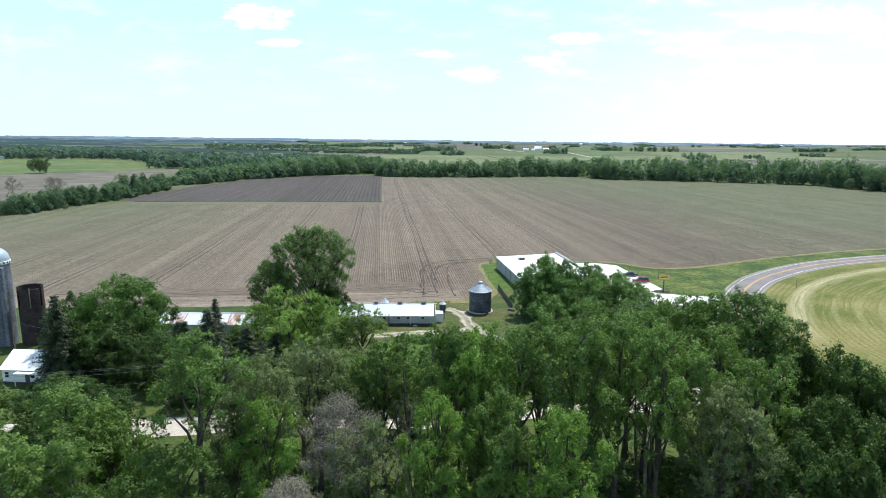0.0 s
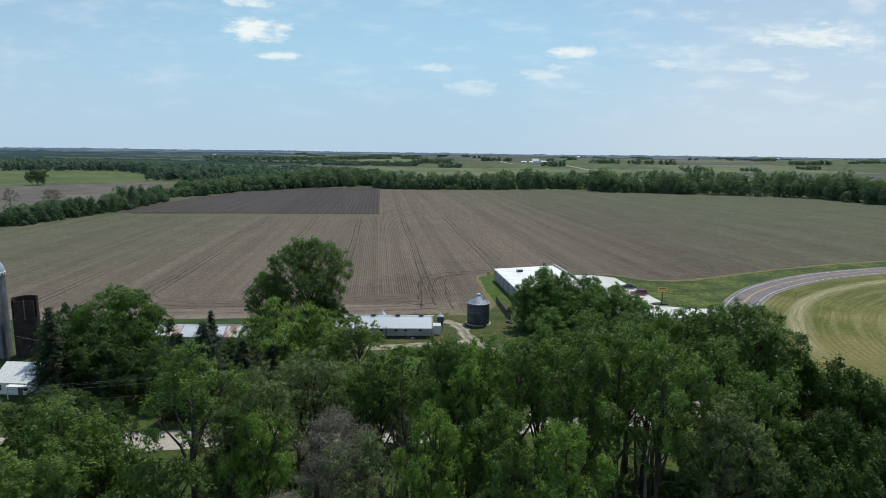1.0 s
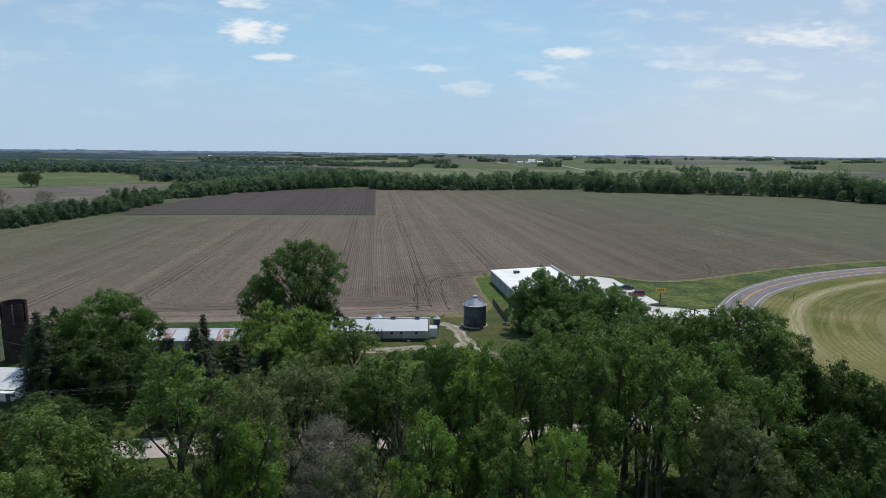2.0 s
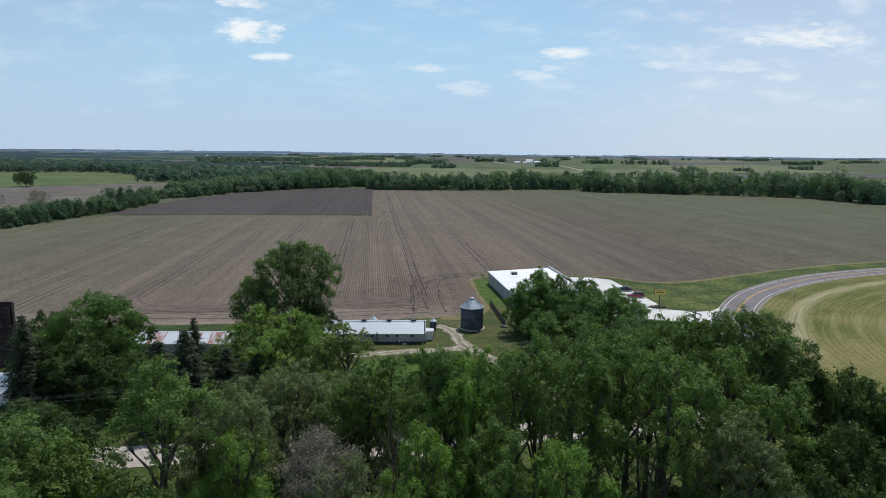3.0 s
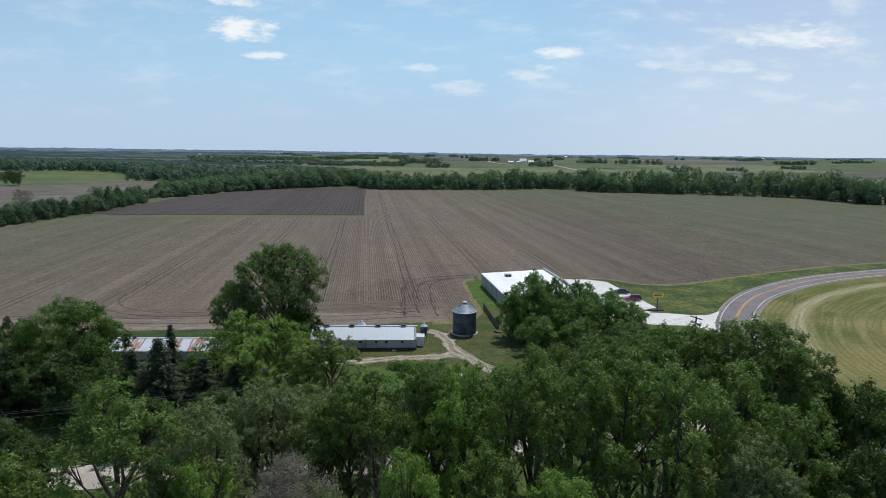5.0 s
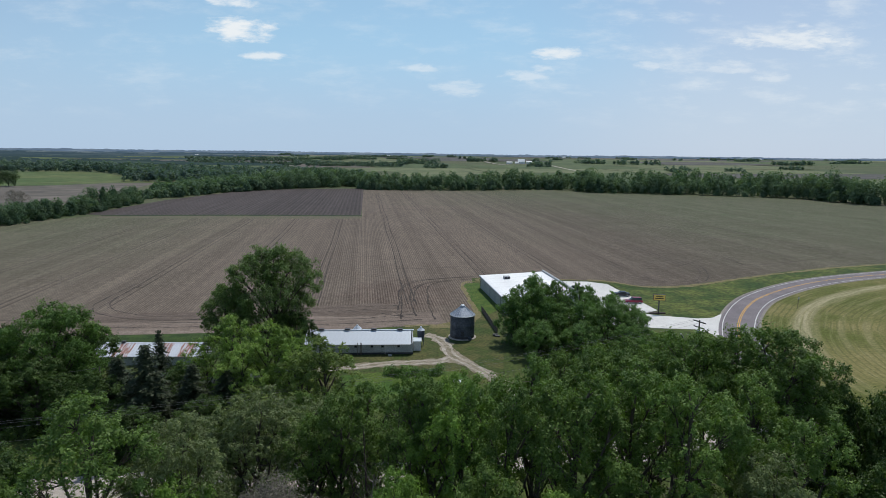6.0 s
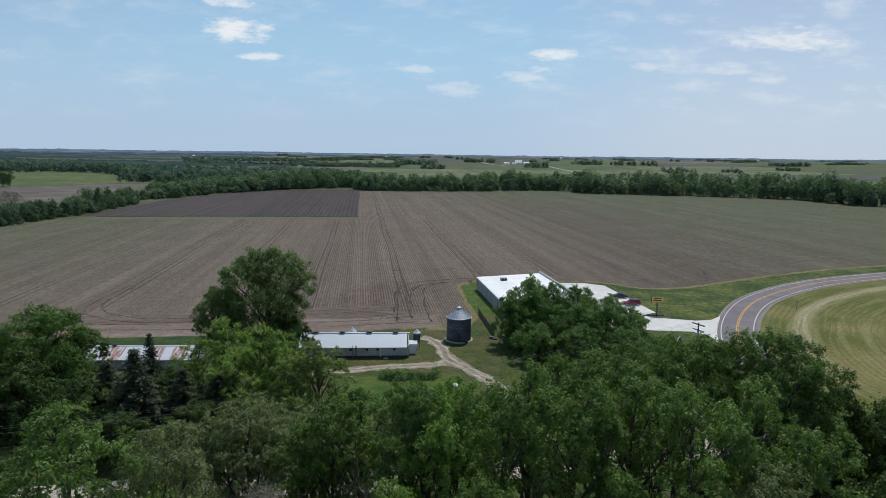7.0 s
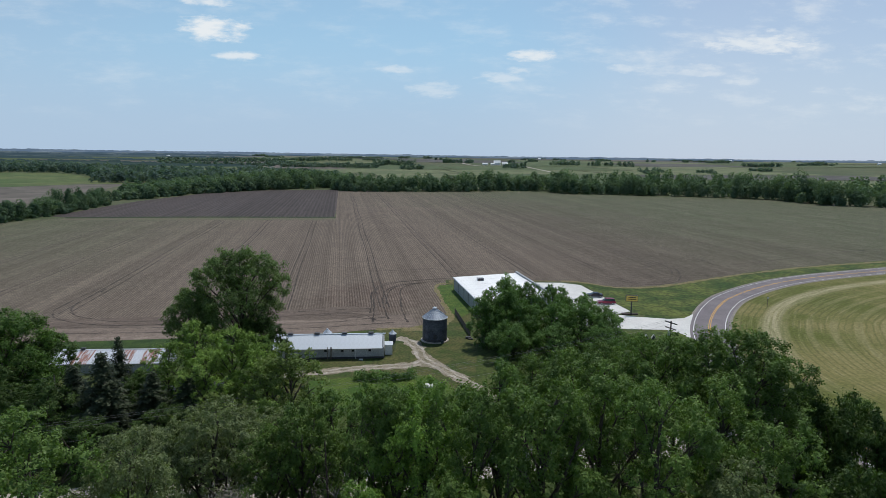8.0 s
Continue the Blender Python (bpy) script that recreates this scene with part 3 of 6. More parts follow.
flat("grass_strip", [(-216, 396.5), (-146, 407), (-53.4, 413), (-54, 420), (-146, 414), (-222, 404)], 0.07, DITCH_SHADE, "narrow green grass strip between two fields, darkened for the ditch's shadow", "grass")
flat("grass_strip", [(-216, 386), (-52, 399), (-53, 412.6), (-146, 406.6), (-217, 396)], 0.062, PALE_STRIP, "thin yellowish green strip along the dark field", "grass")
flat("tan_field", [(-800, 480), (-513, 660), (-502, 700), (-455, 724), (-421, 790), (-372, 806), (-345, 701), (-300, 600), (-275, 520), (-262, 345), (-450, 300)], 0.04, PALETTE["tan"], "bare tan field beyond the hedge", "field")
flat("green_field", [(-1150, 880), (-800, 483), (-511, 665), (-500, 704), (-453, 728), (-419, 794), (-371, 810), (-420, 850), (-525, 1014), (-655, 1150), (-720, 1160), (-850, 1112)], 0.05, HAYFIELD, "bright green hay field beyond the hedge", "field")
flat("field_edge", [(-800, 478), (-513, 657), (-502, 697), (-456, 721), (-421, 787), (-372, 803), (-371, 811), (-420, 797), (-455, 731), (-501, 707), (-512, 668), (-800, 490)], 0.07, RANK, "dark green strip between two fields", "grass")

# wheel tracks in the field, a sprayer's width apart
across_dir = Vector((math.cos(ROW_TURN), math.sin(ROW_TURN), 0))
along_dir = Vector((-math.sin(ROW_TURN), math.cos(ROW_TURN), 0))
for k in range(-5, 8):
    u = 16.0 + 27.5 * k
    near = {-5: 155, -4: 160, -3: 172, -2: 176, -1: 178, 0: 180, 1: 205}.get(k, 225 + 10 * (k - 2))
    far = 680 if k > -1 else 400
    for side in (-1.2, 1.2):
        base = across_dir * (u + side)
        line = []
        for s in np.arange(near, far, 6.0):
            p = base + along_dir * (s - base.y) + across_dir * (0.25 * math.sin(s * 0.05 + k))
            line.append(p)
        ribbon("wheel_track", line, -0.2, 0.2, 0.06, TRACK, crop)
TURNS = [[(-9.4, 163), (-10.0, 176), (-11.3, 190.5), (-11.2, 199), (-9, 206.6), (-2.5, 212.6), (12.3, 217.4), (40, 219)],
         [(-5.6, 166), (-7.6, 180), (-8.6, 191), (-8.1, 199), (-4.3, 207), (3, 211)],
         [(-7.0, 182), (-7.3, 193), (-6.2, 201.5), (-3, 207.4), (4, 211.5)],
         [(-0.6, 163), (-2.4, 176), (-3.3, 189), (-3.6, 199), (-1.9, 205.8), (3, 210.5), (12, 214.5)],
         [(-15.8, 230), (-7.5, 231.7), (0.9, 233.8), (8.4, 236.5)],
         [(-10.8, 172), (-11.0, 180), (-12, 191), (-11.9, 200), (-10.2, 206.9), (-6.5, 211.2), (-1, 213.7), (12, 218.4)],
         [(-96, 200), (-95, 183), (-93.5, 173), (-87.6, 165), (-74.6, 160), (-60, 161), (-50, 168)]]
TURNS_BEYOND = [[(-93.5, 200), (-92.5, 183), (-90, 175), (-85, 168.5), (-74, 163.5), (-62, 164)],
                [(75.4, 236), (86.4, 239), (102, 252), (114, 263), (118.5, 257.5), (119, 246), (126, 244.6), (134.7, 248), (142, 255), (143, 263)],
                [(97, 254), (97.5, 243), (95.7, 232.7), (91.7, 222.8), (86.8, 215.6), (77.8, 212.3), (70.4, 219.6), (62.4, 230.8)],
                [(99.5, 254), (100, 243), (98, 232), (94, 221), (88, 213), (78, 209.6), (68.5, 217.6), (60, 229)],
                [(77, 225), (86.5, 222.5)], [(113, 261), (122, 247), (142, 255), (169, 268), (203, 285), (260, 300)],
                [(-50, 401), (-42, 398), (-35, 395.5)],
                [(12.9, 231), (18, 224), (28, 219), (45, 217)],
                [(-110, 152), (-60, 154), (-25, 158), (-4, 163)],
                [(-110, 158), (-60, 158), (-25, 162), (-6, 168)]]
for points in TURNS + TURNS_BEYOND:
    ribbon("wheel_track", spline(points, 0.9), -0.2, 0.2, 0.065, TRACK, crop, wobble=0.32)
headland = ribbon("headland", spline([(-200, 144), (-78, 151.5), (-30, 158.5), (1, 165)], 6), -6, 6, 0.045, HEADLAND, wobble=1.6)
tagged(headland, "pinkish tan headland along the field's near edge", "field", "", "structure")

cross = ribbon("headland", spline([(-96, 158), (-60, 163.5), (-30, 170.5), (-16, 173), (-8.6, 174.5)], 1.5), -5.5, 7.0, 0.042, CROSS_ROWS, wobble=2.4)
tagged(cross, "brown turning strip with rows across the field's end", "field", "", "structure")
for points in ([(-30, 173.2), (-20, 175.4), (-14, 176.4), (-9.8, 177)], [(-24, 169.5), (-16, 171.6), (-12, 169.8), (-8.7, 165)], [(-40, 166.5), (-26, 170.4), (-14, 173.6)], [(-15, 168.6), (-11, 166.2), (-6, 163.8)]):
    ribbon("wheel_track", spline(points, 0.8), -0.16, 0.16, 0.066, TRACK, crop, wobble=0.3)

# ---- road ----
ROAD = spline([(100, -40), (88, 20), (76, 65), (69, 90), (65.5, 112), (65.5, 130), (68.5, 143.1), (72.7, 154.6), (79.5, 167.8), (88.3, 181.1), (98, 192.3), (114.6, 206.2), (134.6, 218.5), (164.3, 230.8), (220, 249), (320, 274), (700, 345)], 3.0)
tagged(ribbon("verge", ROAD, -16, -4.9, 0.06, VERGE), "lush green roadside verge", "grass", "", "structure")
tagged(ribbon("meadow", ROAD, 4.9, 75, 0.05, MEADOW, columns=12), "mown meadow with pale curved windrows inside the bend", "meadow", "", "structure")
tagged(ribbon("roadside_shoulder", ROAD, -5.1, 5.1, 0.08, SHOULDER), "grey gravel shoulders of the highway", "road shoulder", "", "structure")
road = tagged(ribbon("road", ROAD, -4.45, 4.45, 0.11, ASPHALT), "purplish grey asphalt two-lane highway in a bend", "road", "", "structure")
ribbon("edge_line", ROAD, -3.72, -3.52, 0.125, WHITE_LINE, road, "white edge line")
ribbon("edge_line", ROAD, 3.52, 3.72, 0.125, WHITE_LINE, road, "white edge line")
ribbon("centre_line", ROAD, -0.28, -0.12, 0.125, YELLOW_LINE, road, "yellow centre line")
ribbon("centre_line", ROAD, 0.12, 0.28, 0.125, YELLOW_LINE, road, "yellow centre line")
flat("grass_bank", [(56, 210), (60.5, 174), (61, 170.5), (76, 171), (84, 184), (98, 200), (116, 214), (128, 230), (102, 217.5), (80, 205.5), (67, 203.5), (58, 211)], 0.045, VERGE, "green grass bank between car park and highway", "grass")

LOT = [(33, 212), (49.4, 211.5), (55.1, 208), (60, 174.5), (55, 171.2), (45, 165), (34, 165)]
tagged(part("car_park", prism(LOT, -0.1, 0.10), CONCRETE), "pale concrete car park beside the store", "car park", "", "structure")
DRIVE = [(44, 166), (55.1, 170.9), (59.2, 168.9), (67.8, 166.6), (72, 167.5), (76.2, 171.5), (73, 165), (69.5, 158), (65.6, 149), (65.4, 153.2), (63, 156.6), (53.2, 157.4), (44, 160)]
tagged(part("driveway", prism(DRIVE, -0.1, 0.095), CONCRETE), "pale concrete driveway flaring to the highway", "driveway", "", "structure")
part("planting_bed", prism([(56.6, 170.9), (61, 171.0), (61.4, 172.4), (57.0, 172.6)], 0.0, 0.22), MULCH, None)
tagged(bpy.data.objects["planting_bed"], "dark mulch bed at the foot of the sign", "flower bed", "", "structure")

GRAVEL_LANE = spline([(-140, 72), (-90, 77), (-45, 83), (-25, 87), (0, 88), (15, 93), (32, 95.5), (56, 104), (66, 110)], 4)
tagged(ribbon("gravel_lane", GRAVEL_LANE, -3.2, 3.2, 0.07, GRAVEL), "pale gravel lane under the trees", "lane", "", "structure")
YARD_TRACK = spline([(-3.0, 149.8), (0.0, 147.5), (1.8, 143), (2.6, 138), (3.9, 134), (7.0, 129.6), (12.3, 120.4), (17, 108), (20, 96)], 0.8)
SHED_TRACK = spline([(3.6, 134.5), (1.5, 132.2), (-2, 131.2), (-9, 130.2), (-15.4, 128.2), (-30, 124), (-46, 118), (-70, 110)], 0.8)
for line, what in ((YARD_TRACK, "worn pale dirt farm track by the grain bin"), (SHED_TRACK, "worn pale dirt farm track along the sheds")):
    lift = 0.07 if line is YARD_TRACK else 0.058
    t = tagged(ribbon("farm_track", line, -1.55, 1.55, lift, DIRT, wobble=1.1), what, "track", "", "structure")
    ribbon("wheel_rut", line, -1.2, -0.5, lift + 0.006, RUT, t, "pale worn wheel rut", wobble=0.45)
    ribbon("wheel_rut", line, 0.4, 1.15, lift + 0.006, RUT, t, "pale worn wheel rut", wobble=0.45)
flat("dirt_patch", [(0.2, 131.6), (2.2, 134.2), (3.2, 138.5), (5.4, 136.0), (8.4, 130.2), (9.6, 126.2), (7.2, 127.8), (4.6, 130.4)], 0.061, DIRT, "bare dirt patch where the farm tracks meet", "dirt")
flat("grass_alley", [(12.4, 167), (17.6, 175), (13.4, 199.6), (12.9, 208), (8.8, 207), (7.8, 203.4), (8.8, 190), (10.2, 177.5), (11.2, 170)], 0.055, LUSH, "bright green grass alley beside the store wall", "grass")
tagged(ribbon("dry_grass", spline([(50, 214), (57, 212), (66, 204.8), (80, 206.2), (102, 218), (129, 232), (177, 251), (300, 284)], 1.5), -0.9, 0.9, 0.075, STRAW, wobble=0.9), "yellowish dry grass between verge and field", "grass", "", "structure")
tagged(ribbon("dry_grass", spline([(-8, 156.5), (2, 158.5), (7.5, 161.4), (10.6, 166.4), (10.4, 173), (9.1, 184), (8.1, 196), (7.4, 204.5), (8.8, 208.6), (12.6, 210.4), (14, 215), (30, 215), (48, 214)], 0.8), -0.55, 0.5, 0.075, STRAW, wobble=0.75), "straw-coloured dry grass along the field's edge", "grass", "", "structure")

# ---- far fields, set out on the square of the country roads ----
rng = random.Random(5)
def far_field(u0, u1, v0, v1, mat, label):
    verts, faces, k = [], [], 12
    for j in range(k + 1):
        for i in range(k + 1):
            p = across_dir * (u0 + (u1 - u0) * i / k) + along_dir * (v0 + (v1 - v0) * j / k)
            verts.append((p.x, p.y, hills(p.x, p.y) + 0.9))
    for j in range(k):
        for i in range(k):
            a = j * (k + 1) + i
            faces.append((a, a + 1, a + k + 2, a + k + 1))
    tagged(plain_mesh("far_field", verts, faces, mat), label, "field", "", "structure")
FAR_LABEL = {"green": "distant green crop field", "pale": "distant pale green field", "tan": "distant bare tan field", "brown": "distant dark bare field"}
bands = [(760, 1060), (1080, 1330), (1345, 1640), (1660, 2000), (2020, 2420), (2440, 2900), (2920, 3400), (3420, 3950), (3970, 4500)]
for b, (v0, v1) in enumerate(bands):
    u = -0.95 * v1
    while u < 1.05 * v1:
        wide = rng.uniform(220, 700) * (0.6 + v0 / 3000)
        wood = u < -0.05 * v0 and v0 < 1330
        kind = rng.choice(["green", "pale", "green", "brown", "green", "tan", "green"])
        if not wood and rng.random() < 0.93:
            far_field(u + 6, u + wide - 6, v0, v1, PALETTE[kind], FAR_LABEL[kind])
        u += wide
tagged(ribbon("country_road", spline([(322, 1400), (335, 1600), (352, 2080)], 20), -4, 4, 1.4, GRAVEL, draped=True), "pale country road far off", "road", "", "structure")
tagged(ribbon("country_road", spline([(215, 2020), (170, 2200), (140, 2900), (105, 3700)], 20), -5, 5, 1.4, GRAVEL, draped=True), "pale country road over the far hill", "road", "", "structure")


# ---- far ridges and valley woods, glowing backdrops with haze in their colour ----
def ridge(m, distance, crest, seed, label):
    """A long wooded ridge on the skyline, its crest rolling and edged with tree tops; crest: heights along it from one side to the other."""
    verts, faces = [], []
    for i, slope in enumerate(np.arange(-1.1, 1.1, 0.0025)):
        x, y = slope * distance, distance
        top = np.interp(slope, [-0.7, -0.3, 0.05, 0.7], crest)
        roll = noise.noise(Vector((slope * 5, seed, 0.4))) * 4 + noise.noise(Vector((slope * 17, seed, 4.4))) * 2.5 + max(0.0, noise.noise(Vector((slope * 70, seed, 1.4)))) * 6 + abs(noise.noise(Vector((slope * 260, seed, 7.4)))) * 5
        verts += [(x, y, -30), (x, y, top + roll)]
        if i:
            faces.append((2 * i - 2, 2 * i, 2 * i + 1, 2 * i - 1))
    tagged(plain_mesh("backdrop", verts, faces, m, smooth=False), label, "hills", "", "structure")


def haze_glow(name, low, high):
    """Haze painted as emission: woods and fields blended by many kilometres of air."""
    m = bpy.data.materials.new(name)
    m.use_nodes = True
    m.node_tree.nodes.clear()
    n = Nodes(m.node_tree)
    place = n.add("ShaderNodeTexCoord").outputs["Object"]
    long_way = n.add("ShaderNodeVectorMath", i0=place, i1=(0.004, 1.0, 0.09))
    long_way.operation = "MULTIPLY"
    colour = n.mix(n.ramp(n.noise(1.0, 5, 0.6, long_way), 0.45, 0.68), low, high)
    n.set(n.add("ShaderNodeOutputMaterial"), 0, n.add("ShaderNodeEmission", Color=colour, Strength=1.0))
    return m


# Haze is set by colour: the farther the sheet, the paler and bluer.
ridge(haze_glow("far_ridge_blue", (0.145, 0.21, 0.31), (0.25, 0.315, 0.39)), 4700, (45, 42, 34, 32), 2.0, "hazy blue wooded ridge on the skyline")
ridge(haze_glow("valley_side_blue", (0.074, 0.118, 0.158), (0.165, 0.212, 0.240)), 3700, (30, 24, -34, -34), 3.3, "haze-tinted blue-grey wooded valley side")
ridge(haze_glow("valley_slope_blue", (0.060, 0.098, 0.128), (0.112, 0.156, 0.175)), 3000, (27, 16, -34, -34), 5.1, "dim haze-tinted blue-green wooded slope behind the valley")
ridge(haze_glow("valley_wood_blue", (0.056, 0.092, 0.112), (0.094, 0.138, 0.145)), 2380, (20, 8, -34, -34), 9.7, "dusky haze-tinted blue-green woods along the valley")
ridge(haze_glow("valley_edge_blue", (0.048, 0.080, 0.086), (0.080, 0.120, 0.114)), 1740, (17, 5, -34, -34), 12.1, "dusky haze-tinted green woods at the valley edge")
ridge(haze_glow("ridge_blue", (0.085, 0.135, 0.19), (0.20, 0.25, 0.28)), 4350, (30, 27, 22, 21), 7.0, "dim haze-tinted blue-green wooded ridge below the skyline")


# ---- trees ----
def leaf_mesh(name, at, normal, size, mat, parent=None, label="", slim=1.0, seed=0, tone=None):
    """Many single leaf blades, each a small bent triangle; tone: a lightness from 0 to 1 for each."""
    g = np.random.default_rng(seed)
    k = len(at)
    normal = normal / np.maximum(np.linalg.norm(normal, axis=1, keepdims=True), 1e-6)
    t = np.cross(normal, g.normal(size=(k, 3)))
    t /= np.maximum(np.linalg.norm(t, axis=1, keepdims=True), 1e-6)
    b = np.cross(normal, t)
    s = size[:, None]
    bend = normal * s * g.uniform(-0.12, 0.12, (k, 1))
    co = np.stack([at - t * s * 0.5, at + b * s * 0.5 * slim + bend, at + t * s * 0.5], 1)
    corners = 3
    me = bpy.data.meshes.new(name)
    me.vertices.add(corners * k)
    me.vertices.foreach_set("co", co.astype(np.float32).ravel())
    me.loops.add(corners * k)
    me.loops.foreach_set("vertex_index", np.arange(corners * k, dtype=np.int32))
    me.polygons.add(k)
    me.polygons.foreach_set("loop_start", np.arange(0, corners * k, corners, dtype=np.int32))
    me.update(calc_edges=True)
    shade = me.attributes.new("tone", "FLOAT", "POINT")
    shade.data.foreach_set("value", np.repeat(g.uniform(0.0, 1.0, k) if tone is None else tone, corners).astype(np.float32))
    me.materials.append(mat)
    ob = new(name, me)
    if parent is not None:
        ob.parent = parent
    return tagged(ob, label)


def blob_leaves(g, centre, r, k, up=0.25):
    """Places and facings of k leaves over a lumpy clump."""
    d = g.normal(size=(k, 3))
    d[:, 2] = d[:, 2] * 0.8 + up
    d /= np.linalg.norm(d, axis=1, keepdims=True)
    reach = r * np.power(g.uniform(0.12, 1.0, (k, 1)), 0.45) * (1 + 0.22 * g.normal(size=(k, 1)))
    at = np.array(centre) + d * reach * np.array([1, 1, 0.82])
    return at, d + g.normal(size=(k, 3)) * 0.5 + np.array([0, 0, 0.8])


def clump_leaves(g, centre, d, r, k):
    """Places and facings of k leaves on one leafy clump: short sprigs that fan out and up from the twig's end, ragged at the tips."""
    m = max(4, k // 12)
    sprig = g.normal(size=(m, 3)) + (d * 0.7 + np.array([0, 0, 0.55]))
    sprig /= np.linalg.norm(sprig, axis=1, keepdims=True)
    length = g.uniform(0.75, 1.4, (m, 1)) * r
    pick = g.integers(0, m, k)
    s = np.sqrt(g.uniform(0.12, 1.0, (k, 1)))
    e = sprig[pick]
    side = g.normal(size=(k, 3)) * r * 0.17 * (1.25 - 0.5 * s)
    at = np.array(centre) + e * length[pick] * s * np.array([1.0, 1.0, 0.9]) + side - np.array([0, 0, 0.15 * r])
    return at, e * 0.5 + side / r * 1.6 + g.normal(size=(k, 3)) * 0.35 + np.array([0, 0, 0.35])


# start of the crown, where it is widest, its width at the bottom, lobes, clumps on each, clump radius, leaves, leaf size, lobe radius
HABIT = {
    "ash": dict(base=0.22, top=0.5, low=0.7, lobes=20, clumps=12, tuft=0.72, leaves=24500, size=0.254, lump=0.34, bark=BARK),
    "young": dict(base=0.08, top=0.45, low=0.75, lobes=14, clumps=11, tuft=0.66, leaves=13000, size=0.235, lump=0.38, bark=BARK),
    "high": dict(base=0.42, top=0.5, low=0.7, lobes=13, clumps=13, tuft=0.72, leaves=18000, size=0.252, lump=0.38, bark=BARK),
    "top": dict(base=0.58, top=0.45, low=0.75, lobes=10, clumps=12, tuft=0.70, leaves=14000, size=0.235, lump=0.40, bark=BARK),
    "walnut": dict(base=0.26, top=0.6, low=0.7, lobes=16, clumps=12, tuft=0.76, leaves=25000, size=0.235, lump=0.38, bark=BARK),
    "willow": dict(base=0.4, top=0.45, low=0.8, lobes=14, clumps=15, tuft=0.62, leaves=19500, size=0.21, lump=0.42, bark=BARK),
    "maple": dict(base=0.03, top=0.4, low=0.75, lobes=22, clumps=11, tuft=0.76, leaves=20000, size=0.292, lump=0.32, bark=BARK),
    "dome": dict(base=0.03, top=0.42, low=0.75, lobes=44, clumps=12, tuft=0.95, leaves=62000, size=0.29, lump=0.27, bark=BARK),
    "yellow": dict(base=0.16, top=0.5, low=0.7, lobes=18, clumps=10, tuft=0.7, leaves=14500, size=0.26, lump=0.32, bark=BARK),
    "locust": dict(base=0.24, top=0.5, low=0.7, lobes=16, clumps=9, tuft=0.66, leaves=11000, size=0.26, lump=0.38, bark=BARK),
    "cotton": dict(base=0.2, top=0.6, low=0.5, lobes=38, clumps=15, tuft=0.92, leaves=66000, size=0.30, lump=0.275, blunt=0.3, bark=BARK),
    "lone": dict(base=0.12, top=0.45, low=0.7, lobes=18, clumps=9, tuft=2.0, leaves=16000, size=0.75, lump=0.34, bark=BARK),
    "oak": dict(base=0.0, top=0.45, low=0.75, lobes=20, clumps=11, tuft=0.72, leaves=25000, size=0.26, lump=0.34, bark=BARK),
}
TREE_LABEL = {
    "ash": ("tall leafy green ash tree in the wooded belt", "tree"), "high": ("tall ash with a high crown above bare trunks", "tree"), "top": ("tall thin ash with a small high crown", "tree"), "young": ("young bushy green ash tree in the wooded belt", "tree"), "walnut": ("open-crowned bright green walnut tree", "tree"),
    "willow": ("soft grey-green willow with a rounded crown", "tree"), "maple": ("broad dark green maple tree in the farmyard", "tree"), "dome": ("very broad dome-shaped dark green maple in the farmyard", "tree"),
    "yellow": ("yellow-green box elder tree beside the sheds", "tree"), "locust": ("thin airy locust tree in front of the shed", "tree"),
    "cotton": ("tall round-headed cottonwood standing above the farmyard", "tree"), "lone": ("single spreading tree standing alone in the green field", "tree"), "oak": ("dense dark green grove tree behind the store", "tree"),
    "spruce": ("dark blue-green spruce in the farmyard", "conifer"), "dead": ("dying grey tree with bare twigs and few leaves", "dead tree"),
}


